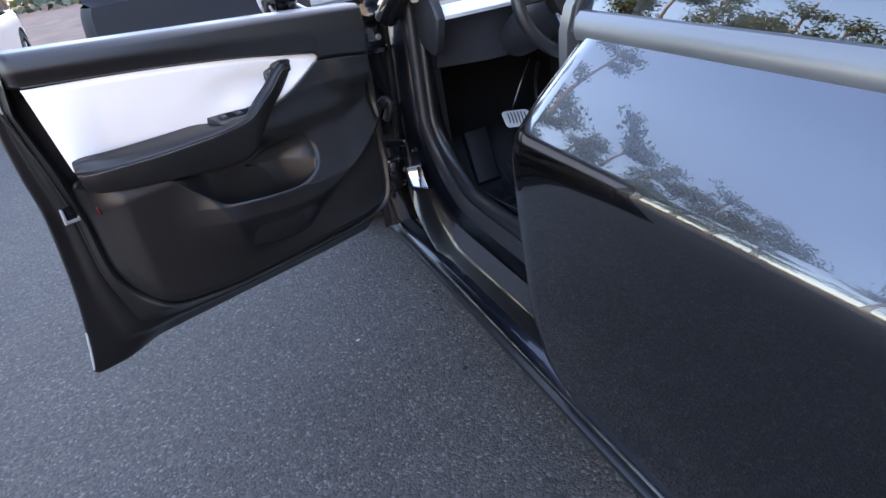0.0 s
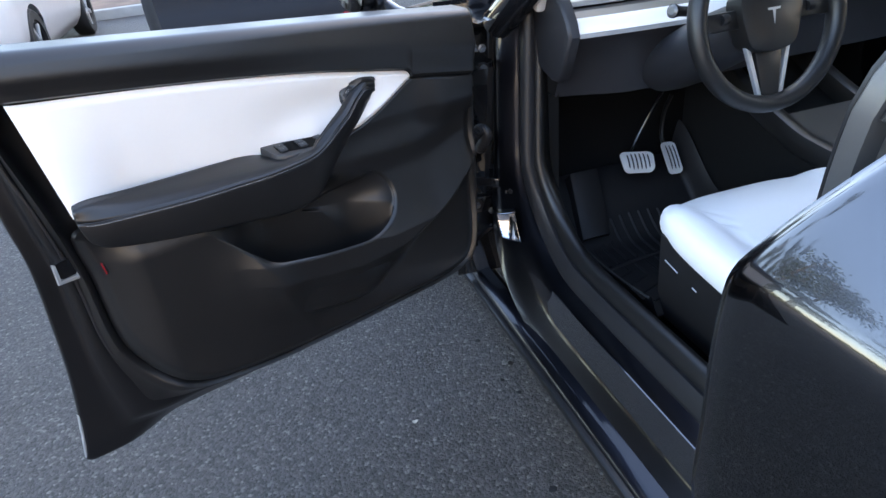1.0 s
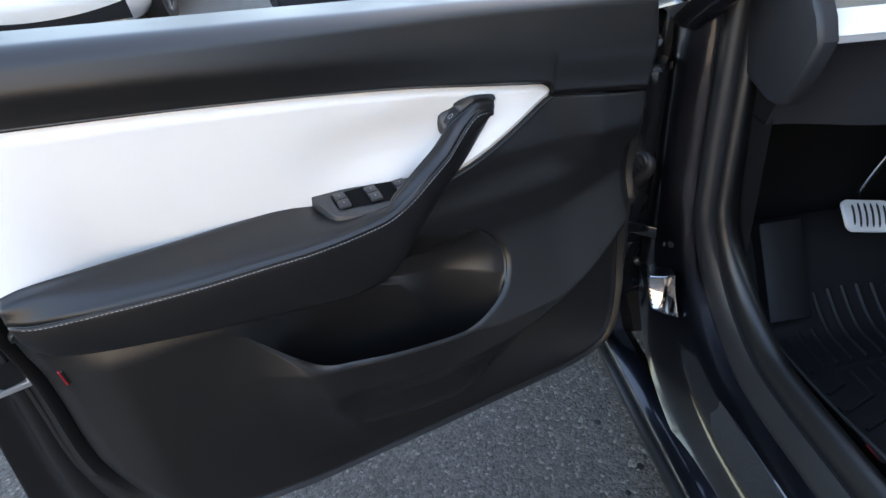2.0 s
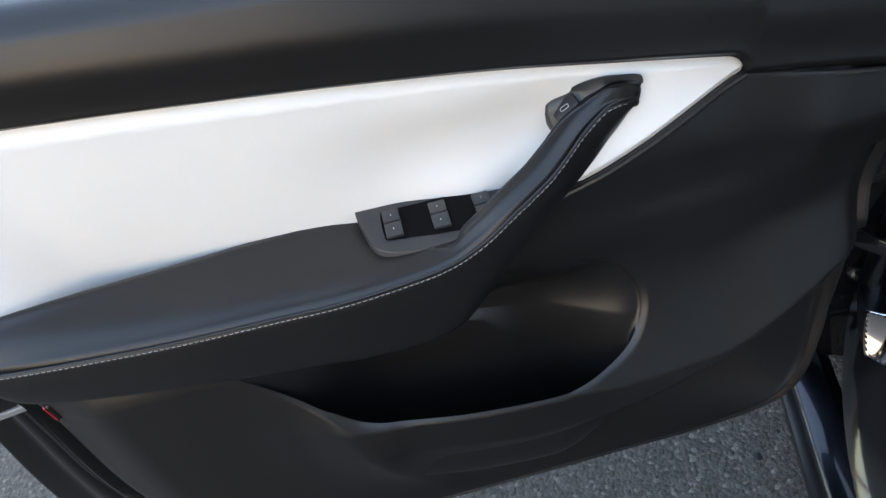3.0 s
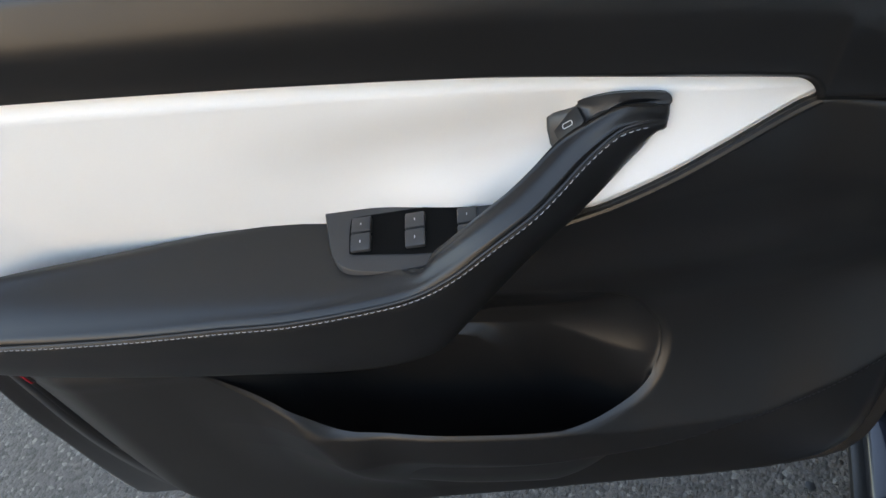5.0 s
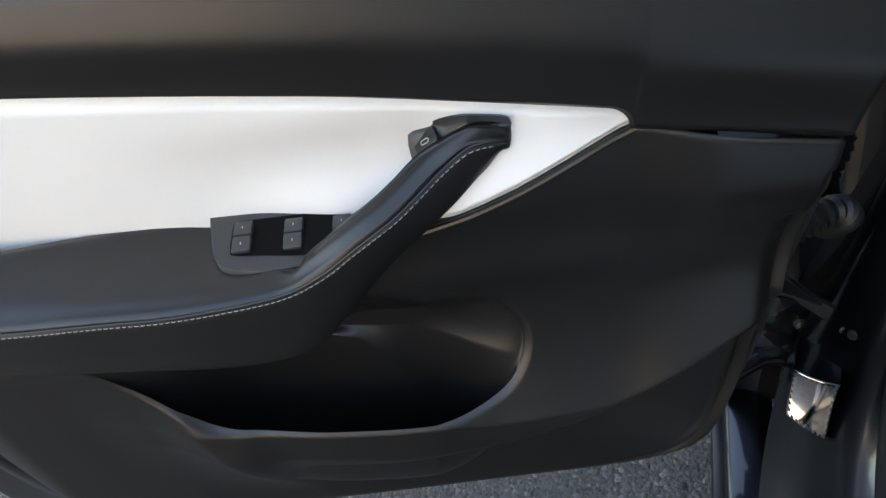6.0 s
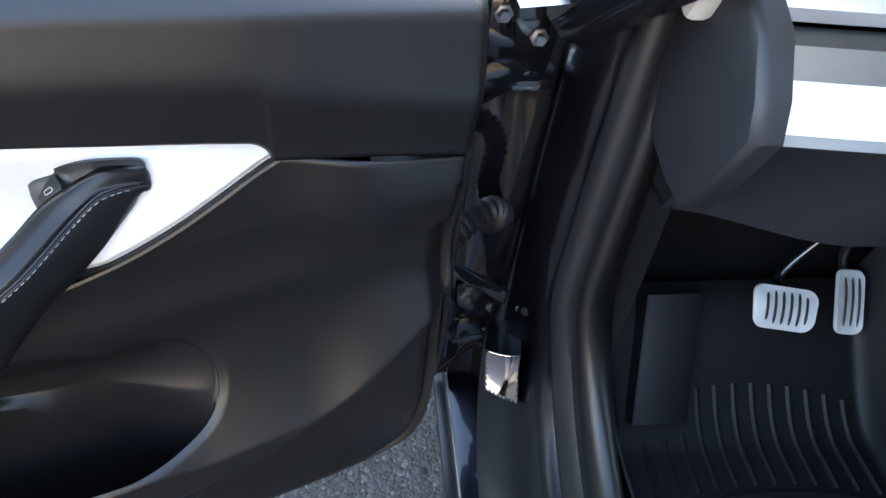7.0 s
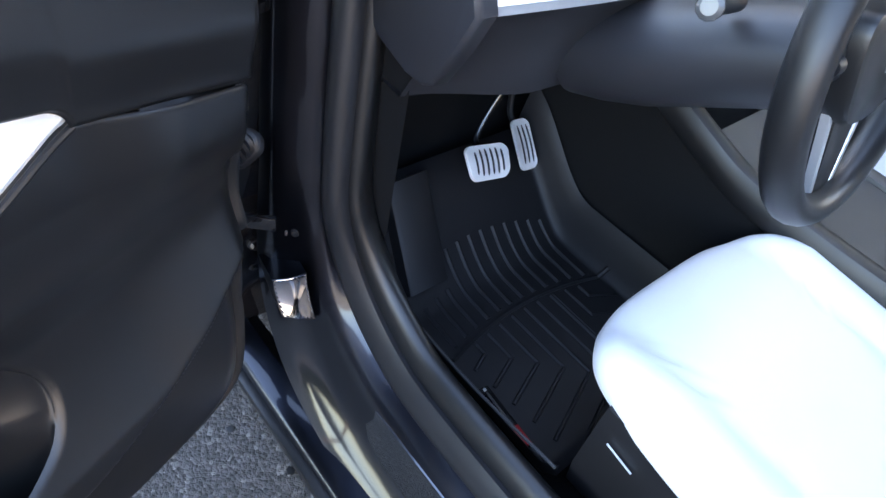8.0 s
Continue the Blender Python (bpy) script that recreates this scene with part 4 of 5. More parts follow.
def switches():
    # panel let into the armrest, with the window switches
    def P(u, n, h=0.0):
        return W(u, n, 0.8830 + 0.06 * (u - 0.5) - 0.16 * n + h)

    edge = smooth([(0.554, -0.045), (0.553, -0.030), (0.549, -0.008), (0.543, 0.018), (0.531, 0.032), (0.506, 0.038), (0.483, 0.038), (0.458, 0.034), (0.43, 0.022), (0.412, 0.0), (0.410, -0.022), (0.425, -0.030), (0.471, -0.040), (0.518, -0.047)], 5, True)
    rings = [[P(MID_S[0] + (x - MID_S[0]) * k, MID_S[1] + (y - MID_S[1]) * k, h) for x, y in ((v[0], v[1]) for v in edge)] for k, h in ((1.0, -0.014), (1.0, 0.0015), (0.985, 0.003), (0.6, 0.003))]
    panel = part("switch_panel", loft(rings, caps=True), M_SWITCH, door, "black window switch panel", angle=50)
    # no recess here: a flat black sheet paints the shade round the keys
    well = [tuple(p)[:2] for p in smooth([(0.529, -0.013, 0), (0.529, 0.014, 0), (0.525, 0.0195, 0), (0.500, 0.022, 0), (0.470, 0.025, 0), (0.43, 0.024, 0), (0.423, 0.004, 0), (0.428, -0.014, 0), (0.45, -0.021, 0), (0.49, -0.020, 0), (0.523, -0.018, 0)], 4, True)]
    bm = bmesh.new()
    bm.faces.new([bm.verts.new(P(x, y, 0.0036)) for x, y in well])
    part("key_gap_shade", bm, M_KEY_SHADE, panel)
    for u, n0 in ((0.5190, 0.0015), (0.4745, 0.0025), (0.432, 0.003)):
        for k, n in ((0, n0 - 0.0085), (1, n0 + 0.0085)):
            tilt = -14 if k else -5
            m = DOOR_M @ Matrix.Translation((u, n, 0.8870 + 0.06 * (u - 0.5) - 0.16 * n)) @ Matrix.Rotation(radians(tilt), 4, "X")
            key = part("window_switch", box((0.0165, 0.0162, 0.008), 0.0014, m), M_SWITCH, panel)
            part("mark", box((0.0006, 0.0022, 0.0004), 0.0, m @ Matrix.Translation((0, 0, 0.0041))), M_MARK, panel)
    # door release on the head of the grip
    back = [(0.3614, -0.0050, 0.9655), (0.3476, -0.0040, 0.9731), (0.3360, 0.006, 0.9834), (0.3185, 0.0140, 0.9888), (0.3002, 0.0150, 0.9868), (0.2850, 0.0150, 0.9832), (0.2812, 0.0150, 0.9765)]
    front = [(0.285, 0.0180, 0.9755), (0.298, 0.0190, 0.9800), (0.315, 0.0190, 0.9810), (0.330, 0.0170, 0.9755), (0.343, 0.0140, 0.9620), (0.3585, 0.006, 0.9430)]
    ring0 = [Vector(p) for p in back + front]
    deep = Vector((-0.002, -0.030, -0.012))
    mid = sum(ring0, Vector()) / len(ring0)
    rings = [[p + deep for p in ring0], ring0, [p.lerp(mid, 0.05) + Vector((0.0, 0.0010, 0.0012)) for p in ring0], [p.lerp(mid, 0.6) + Vector((0, 0.0010, 0.0012)) for p in ring0]]
    pod = part("release_pod", loft([[W(p.x, p.y, p.z) for p in smooth(r, 3, True)] for r in rings]), M_SWITCH, door, "black pod of the door release", angle=50)
    o = Vector((0.3470, 0.0052, 0.9640))
    ex = (Vector((0.337, -0.002, 0.9700)) - Vector((0.3585, -0.007, 0.9485))).normalized()
    ez = ex.cross((Vector((0.354, 0.005, 0.9450)) - Vector((0.3595, -0.0115, 0.9530))).normalized()).normalized()
    if ez.y < 0:
        ez = -ez
    ey = ez.cross(ex)
    base = Matrix(((ex.x, ey.x, ez.x, o.x), (ex.y, ey.y, ez.y, o.y), (ex.z, ey.z, ez.z, o.z), (0, 0, 0, 1)))
    b = DOOR_M @ base
    part("release_button", slab(rounded(0.0250, 0.0140, 0.0030), 0.0022, b @ Matrix.Translation((0, 0, -0.0003)), 0.0006), M_DARK, pod)
    ring = [b @ Matrix.Rotation(radians(-12), 4, "Z") @ Vector((x, y, 0.0022)) for x, y in rounded(0.0085, 0.0034, 0.0016)]
    part("mark", tube(ring + ring[:1], 0.0003, 5), M_MARK, pod)


MID_S = (0.48, -0.004)
switches()


def door_details():
    # latch, red reflector, hinge, strap, cable boot, seal
    m = DOOR_M @ Matrix.Translation((0.963, -0.016, 0.786)) @ Matrix.Rotation(radians(16), 4, "Z")
    flat = m @ Matrix.Rotation(radians(90), 4, "X") @ Matrix.Rotation(radians(180), 4, "Y") @ Matrix.Scale(1.4, 4)
    latch = part("latch_plate", slab([(-0.014, 0.016), (-0.016, -0.013), (0.010, -0.016), (0.015, -0.013), (0.015, -0.002), (0.010, -0.003), (0.009, -0.010), (-0.011, -0.008), (-0.0105, 0.014)], 0.005, flat, 0.001), M_SILVER, door, "bright steel door latch")
    part("latch_slot", slab(rounded(0.022, 0.024, 0.005), 0.003, flat @ Matrix.Translation((0.0, 0.004, 0.0008)), 0.0), M_GLOSS, latch)
    m = DOOR_M @ Matrix.Translation((0.9085, 0.0075, 0.776)) @ Matrix.Rotation(radians(-80), 4, "Z") @ Matrix.Rotation(radians(84), 4, "X")
    lens = part("reflector", slab(rounded(0.014, 0.025, 0.003), 0.002, m, 0.0005), M_RED, door, "small red safety reflector")
    part("reflector_housing", slab(rounded(0.0130, 0.024, 0.003), 0.003, m @ Matrix.Translation((0, 0, 0.0026)), 0.001), M_TRIM, lens)
    seal = [W(u + 0.014 * (u - MID[0]) / 0.48, base_n(max(0.3, min(0.8, z))) - 0.026, z - 0.010 * sm(0.6, 0.4, z)) for u, z in TRIM_ALL[4:]]
    part("door_seal", tube(seal, 0.0045, 8), M_RUBBER, door)
    # window edge and mirror
    part("window_seal", loft([[W(u, dn, z_top(u) + dz) for dn, dz in ((-0.046, -0.040), (-0.044, -0.010), (-0.050, -0.006), (-0.062, -0.008), (-0.066, -0.04))] for u in (-0.03, 0.2, 0.5, 0.8, 0.99)]), M_RUBBER, door)
    c = Vector((0.125, -0.30, 1.137))
    m = DOOR_M @ Matrix.Translation(c) @ Matrix.Rotation(radians(-14), 4, "Z") @ Matrix.Rotation(radians(90), 4, "Y")
    rings = []
    for k, h in ((0.2, -0.085), (0.62, -0.075), (0.88, -0.05), (0.99, -0.02), (1.0, 0.0), (0.97, 0.008)):
        rings.append([m @ Vector((0.075 * k * abs(math.cos(a)) ** 0.7 * (1 if math.cos(a) > 0 else -1), 0.125 * k * abs(math.sin(a)) ** 0.7 * (1 if math.sin(a) > 0 else -1), h)) for a in (2 * math.pi * j / 36 for j in range(36))])
    mir = part("wing_mirror", loft(rings), M_PAINT, door, "door mirror with a dark painted housing")
    ring = [m @ Vector((0.069 * abs(math.cos(a)) ** 0.7 * (1 if math.cos(a) > 0 else -1), 0.118 * abs(math.sin(a)) ** 0.7 * (1 if math.sin(a) > 0 else -1), 0.0115)) for a in (2 * math.pi * j / 36 for j in range(36))]
    bm = bmesh.new()
    bm.faces.new([bm.verts.new(p) for p in ring])
    part("mirror_glass", bm, M_MIRROR, mir)
    part("mirror_arm", tube([W(0.07, -0.07, 1.04), W(0.09, -0.16, 1.06), W(0.10, -0.22, 1.085)], 0.025, 10), M_GLOSS, mir)


door_details()

# ---- cabin ----
def dashboard():
    def lower(s, t):
        x = -0.694 + 1.39 * s
        bulge = math.sin(math.pi * min(1, s * 2))
        y = 2.012 + (0.116 - 0.058 * sm(0.0, 0.14, s)) * t ** 0.9 + 0.006 * math.sin(math.pi * t) - 0.03 * bulge * (1 - 0.4 * t)
        return Vector((x, y, 0.980 - 0.168 * t ** 1.1 + 0.012 * s * t))

    dash = part("dashboard", grid(lower, 60, 16), M_DASH, car, "black dashboard with a white trim band")
    bm = grid(lambda s, t: lower(s, 1.0).lerp(Vector((-0.694 + 1.39 * s, 2.40, 0.83)), t), 30, 4)
    part("dash_underside", bm, M_DARK, dash)

    def band(profile, x0, x1):
        rings = []
        for k in range(25):
            s = k / 24
            x = x0 + (x1 - x0) * s
            dy = -0.03 * math.sin(math.pi * min(1, s * 2))
            rings.append([Vector((x, y + 0.018 + dy, z)) for y, z in profile])
        return loft(rings)

    part("silver_strip", band([(1.990, 0.981), (1.992, 0.991), (2.02, 0.991), (2.02, 0.978)], -0.690, 0.69), M_SILVER, dash, "satin silver strip")
    part("white_trim", band([(1.992, 0.9915), (1.996, 0.998), (2.014, 1.016), (2.028, 1.021), (2.036, 1.018), (2.036, 0.9915)], -0.694, 0.69), M_WHITE, dash, "white dashboard trim")
    part("vent_frame", band([(2.037, 0.992), (2.038, 1.010), (2.060, 1.018), (2.088, 1.026), (2.089, 1.018), (2.087, 0.992)], -0.694, 0.69), M_SATIN, dash, "satin grey frame of the air vent")
    part("vent_slot", band([(2.091, 1.010), (2.092, 1.020), (2.112, 1.024), (2.13, 1.026), (2.13, 1.01)], -0.69, 0.69), M_DARK, dash, "full-width air vent slot")
    part("vent_lip", band([(2.131, 1.03), (2.133, 1.042), (2.18, 1.055), (2.18, 1.02)], -0.69, 0.69), M_SILVER, dash)
    bm = grid(lambda s, t: Vector((-0.70 + 1.40 * s, 2.17 + 0.30 * t, 1.058 + 0.02 * math.sin(math.pi * t))), 20, 8)
    part("dash_top", bm, M_LIGHTTRIM, dash)
    # side cap between dashboard and pillar
    rings = []
    cap = [(1.998, 0.988), (2.012, 1.020), (2.045, 1.062), (2.12, 1.10), (2.24, 1.13), (2.26, 0.95), (2.16, 0.885), (2.10, 0.868), (2.068, 0.868), (2.050, 0.878), (2.020, 0.935)]
    for x, k in ((-0.718, 0.94), (-0.716, 0.965), (-0.713, 0.988), (-0.708, 1.0), (-0.690, 1.0)):
        rings.append([Vector((x, 2.10 + (y - 2.10) * k, 0.97 + (z - 0.97) * k)) for y, z in cap])
    part("dash_end_cap", loft(rings), M_DASH, dash)
    part("pillar_trim", box((0.030, 0.050, 0.12), 0.01, Matrix.Translation((-0.728, 2.125, 1.095)) @ Matrix.Rotation(radians(25), 4, "X")), M_LIGHTTRIM, car, "pale grey pillar lining")
    return dash


dash = dashboard()


def steering():
    c = Vector((-0.410, 1.725, 1.027))
    axis = Vector((0, -0.966, 0.26)).normalized()
    side = Vector((1, 0, 0))
    up = axis.cross(side).normalized()
    m = Matrix((( side.x, up.x, axis.x, c.x), (side.y, up.y, axis.y, c.y), (side.z, up.z, axis.z, c.z), (0, 0, 0, 1)))
    R = 0.172
    rings = []
    for k in range(65):
        a = 2 * math.pi * k / 64
        rings.append([m @ Vector(((R + 0.0185 * math.cos(b)) * math.cos(a), (R + 0.0185 * math.cos(b)) * math.sin(a), 0.0215 * math.sin(b))) for b in (2 * math.pi * j / 14 for j in range(14))])
    wheel_ob = part("steering_wheel", loft(rings, caps=False), M_LEATHER, car, "black leather steering wheel")
    hub = smooth([(0.075, 0.045), (0.04, 0.060), (-0.04, 0.060), (-0.075, 0.045), (-0.070, -0.01), (-0.045, -0.060), (0.045, -0.060), (0.070, -0.01)], 4, True)
    part("airbag_cover", slab([(p[0], p[1]) for p in hub], 0.045, m @ Matrix.Translation((0, 0, -0.03)), 0.008), M_TRIM, wheel_ob, "black centre pad")
    part("emblem", slab([(-0.015, 0.020), (0.015, 0.020), (0.014, 0.016), (0.003, 0.015), (0.0, -0.012), (-0.003, 0.015), (-0.014, 0.016)], 0.0015, m @ Matrix.Translation((0, 0, 0.0155))), M_SILVER, wheel_ob, "silver emblem")
    for a0 in (180, 0):
        s = -1 if a0 else 1
        part("spoke", box((0.105, 0.038, 0.018), 0.006, m @ Matrix.Translation((s * 0.115, 0.008, -0.012))), M_TRIM, wheel_ob)
        part("thumb_wheel", lathe([(0.0, -0.008), (0.010, -0.008), (0.011, 0.0), (0.010, 0.008), (0.0, 0.008)], m @ Matrix.Translation((s * 0.105, 0.012, -0.002)) @ Matrix.Rotation(math.pi / 2, 4, "Y"), 16), M_DARK, wheel_ob)
    part("spoke", slab([(-0.035, -0.05), (0.035, -0.05), (0.020, -0.165), (-0.020, -0.165)], 0.018, m @ Matrix.Translation((0, 0, -0.02)), 0.004), M_TRIM, wheel_ob)
    for s in (-1, 1):
        part("spoke_trim", slab([(s * 0.044, -0.058), (s * 0.058, -0.045), (s * 0.030, -0.16), (s * 0.020, -0.165)], 0.010, m @ Matrix.Translation((0, 0, -0.012)), 0.002), M_SILVER, wheel_ob, "satin silver spoke trim")
    part("column_cover", loft([[m @ Vector((r * math.cos(a), 0.9 * r * math.sin(a) - off, h)) for a in (2 * math.pi * k / 28 for k in range(28))] for r, h, off in ((0.055, -0.035, 0.01), (0.066, -0.04, 0.01), (0.070, -0.09, 0.018), (0.076, -0.17, 0.034), (0.080, -0.24, 0.050), (0.078, -0.30, 0.062), (0.074, -0.36, 0.070))]), M_DASH, car, "black steering column cover")
    st = [Vector((-0.46, 1.865, 1.030)), Vector((-0.50, 1.860, 1.036)), Vector((-0.535, 1.855, 1.042)), Vector((-0.550, 1.852, 1.045))]
    stalk = part("indicator_stalk", tube(smooth(st, 5), lambda s: 0.011 + 0.004 * sm(0.55, 0.9, s), 12), M_DARK, car, "indicator stalk with a silver tip")
    part("stalk_tip", tube([st[2].lerp(st[3], 0.6), st[3], st[3] + (st[3] - st[2]) * 0.25], lambda s: 0.0140 - 0.005 * sm(0.5, 1, s), 12), M_SATIN, stalk)


steering()


def pedals():
    def pad(name, tl, tr, bl, br, slots):
        """A pressed steel pad between four corners, narrower at one end, with raised rubber bars."""
        tl, tr, bl, br = (Vector(p) for p in (tl, tr, bl, br))
        c = (tl + tr + bl + br) / 4
        up = ((tl + tr) - (bl + br)) / 2
        h = up.length
        up.normalize()
        wt, wb = (tr - tl).length, (br - bl).length
        w = (wt + wb) / 2
        x = (tr - tl + br - bl)
        x = (x - up * x.dot(up)).normalized()
        n = x.cross(up)
        m = Matrix(((x.x, up.x, n.x, c.x), (x.y, up.y, n.y, c.y), (x.z, up.z, n.z, c.z), (0, 0, 0, 1)))
        wide = lambda y: 1 + (wt - wb) / w * y / h
        bow = lambda y: 0.006 * (1 - (2 * y / h) ** 2)
        body = bmesh.new()
        out = [(px * wide(py), py) for px, py in rounded(w, h, min(0.019, w * 0.30), 6)]
        rings = [[m @ Vector((px * k, py * k, bow(py) + dz)) for px, py in out] for k, dz in ((0.90, -0.010), (0.985, -0.008), (1.0, -0.005), (1.0, -0.002), (0.975, 0.0), (0.6, 0.0), (0.2, 0.0))]
        body = part(name, loft(rings, bm=body), M_STEEL, car, "brushed steel pedal with rubber slots", angle=50)
        for k in range(slots):
            px = (k - (slots - 1) / 2) * (w * 0.82 / slots)
            tall = h * (0.62 if k in (0, slots - 1) and slots > 3 else 0.74)
            line = [m @ Vector((px * (0.92 + 0.25 * (wide(py) - 1)), py, bow(py) + 0.0004)) for py in (tall * (j / 8 - 0.5) for j in range(9))]
            part("rubber_slot", tube(line, lambda v: w * 0.115 / slots * (1 if 0.05 < v < 0.95 else 0.5), 8), M_RUBBER, body)
        return body, m

    b, m = pad("brake_pedal", (-0.425, 2.226, 0.563), (-0.310, 2.227, 0.554), (-0.430, 2.179, 0.512), (-0.328, 2.175, 0.508), 6)
    part("pedal_arm", tube(smooth([m @ Vector((0.0, 0.02, -0.010)), m @ Vector((0.004, 0.05, -0.030)), m @ Vector((0.03, 0.10, 0.0)), m @ Vector((0.055, 0.15, 0.06)), m @ Vector((0.065, 0.18, 0.13))], 5), 0.007, 10), M_GLOSS, b)
    a, m2 = pad("accelerator_pedal", (-0.246, 2.275, 0.547), (-0.197, 2.271, 0.545), (-0.256, 2.196, 0.469), (-0.207, 2.195, 0.466), 3)
    part("pedal_arm", tube(smooth([m2 @ Vector((0, 0.03, -0.010)), m2 @ Vector((0, 0.08, -0.02)), m2 @ Vector((0.0, 0.14, 0.03)), m2 @ Vector((0.0, 0.17, 0.10))], 5), 0.007, 8), M_DARK, a)
    rings = []
    for t in range(9):
        s = t / 8
        y, z = 2.105 + 0.150 * s, 0.368 + 0.148 * s
        xa, xb = -0.612 + 0.034 * s, -0.520 + 0.036 * s
        rings.append([Vector((xx, y + dy, z + dz)) for xx, dy, dz in ((xa - 0.004, 0.02, -0.020), (xa, 0.0, 0), (xa + 0.006, -0.003, 0.003), (xb - 0.006, -0.003, 0.003), (xb, 0, 0), (xb + 0.004, 0.02, -0.020), (xb + 0.004, 0.06, -0.06), (xa - 0.004, 0.06, -0.06))])
    part("foot_rest", loft(rings), M_LINER, car, "black rubber foot rest")


pedals()


def console():
    prof = [(2.30, 0.90), (2.15, 0.83), (2.05, 0.778), (1.92, 0.726), (1.80, 0.692), (1.6, 0.68), (1.2, 0.68), (0.9, 0.68)]
    line = [(p[0], p[1]) for p in smooth(prof, 6)]
    sides = loft([[Vector((x, y, zz)) for x, zz in ((-0.150, 0.27), (-0.150, z - 0.058), (0.150, z - 0.058), (0.150, 0.27))] for y, z in line])
    con = part("centre_console", sides, M_CARPET, car, "black carpeted centre console with a plastic rail")
    for sx in (-1, 1):
        rail = loft([[Vector((sx * x, y, z + dz)) for x, dz in ((0.148, -0.062), (0.157, -0.060), (0.162, -0.050), (0.161, -0.022), (0.153, -0.005), (0.138, 0.0), (0.118, -0.006), (0.112, -0.020), (0.112, -0.062))] for y, z in line])
        part("console_rail", rail, M_TRIM, con, "smooth black plastic rail")
    part("console_lid", loft([[Vector((x, y, z - 0.012)) for x in (-0.111, 0.111)] + [Vector((x, y, z - 0.03)) for x in (0.111, -0.111)] for y, z in line[18:]]), M_SWITCH, con)
    m = Matrix.Translation((0.02, 1.86, 1.13)) @ Matrix.Rotation(radians(-8), 4, "X")
    part("touchscreen", box((0.37, 0.018, 0.24), 0.006, m), M_GLOSS, car, "large dark touchscreen")


console()


def seat(x_mid, name):
    """A bucket seat: cushion with bolsters and rolled front, back, headrest, plastic base with switches."""
    s0 = part(name, loft([[Vector((x_mid + x, y, z)) for x, z in ((-0.235, 0.36), (-0.262, 0.45), (-0.266, 0.60), (0.266, 0.60), (0.262, 0.45), (0.235, 0.36))] for y in (1.69, 1.64, 1.5, 1.3, 1.1)]), M_DARK, car, "white leather front seat on a black base")
    out = smooth([(-0.268, 1.10), (-0.272, 1.40), (-0.270, 1.60), (-0.250, 1.70), (-0.205, 1.755), (-0.12, 1.785), (0.0, 1.790), (0.12, 1.785), (0.205, 1.755), (0.250, 1.70), (0.270, 1.60), (0.272, 1.40), (0.268, 1.10)], 8)

    def crown(x, y):
        a = abs(x) / 0.28
        z = 0.652 - 0.12 * (1.79 - y) * 0.9
        z += 0.018 * sm(0.55, 0.78, a) - 0.008 * max(0, 1 - abs(a - 0.58) / 0.035) * sm(1.78, 1.66, y)
        return z

    rings = []
    for k, dz in ((1.0, -0.066), (1.012, -0.058), (1.02, -0.044), (1.018, -0.030), (1.008, -0.018), (0.985, -0.009), (0.95, -0.003), (0.9, 0.0), (0.8, 0.0), (0.7, 0.0), (0.62, 0.0), (0.58, 0.0), (0.54, 0.0), (0.4, 0.0), (0.2, 0.0), (0.02, 0.0)):
        ring = []
        for p in out:
            x, y = p[0] * k, 1.40 + (p[1] - 1.40) * (k if p[1] > 1.40 else 1)
            ring.append(Vector((x_mid + x, y, crown(x, y) + dz - 0.03 * sm(1.66, 1.80, y))))
        rings.append(ring)
    part("cushion", loft(rings, closed=False), M_SEAT, s0, "bright white seat cushion", angle=80)
    back = loft([[Vector((x_mid + x * w, y + dy, z)) for x, dy in ((-0.26, 0.0), (-0.25, 0.06), (-0.17, 0.035), (0.17, 0.035), (0.25, 0.06), (0.26, 0.0), (0.2, -0.08), (-0.2, -0.08))] for y, z, w in ((1.18, 0.56, 0.95), (1.12, 0.72, 1.0), (1.05, 0.92, 1.0), (0.98, 1.12, 0.92), (0.95, 1.22, 0.75))])
    part("backrest", back, M_SEAT, s0, angle=60)
    part("headrest", box((0.26, 0.09, 0.17), 0.035, Matrix.Translation((x_mid, 0.93, 1.33)), segments=3), M_SEAT, s0)
    if x_mid < 0:
        for y, z, l in ((1.642, 0.542, 0.046), (1.56, 0.528, 0.014)):
            part("seat_switch", tube([Vector((x_mid - 0.268, y + l / 2, z + l * 0.1)), Vector((x_mid - 0.268, y - l / 2, z - l * 0.1))], 0.0016, 8), M_SILVER, s0, "chrome edged seat switch")


seat(-0.385, "driver_seat")
seat(0.385, "passenger_seat")


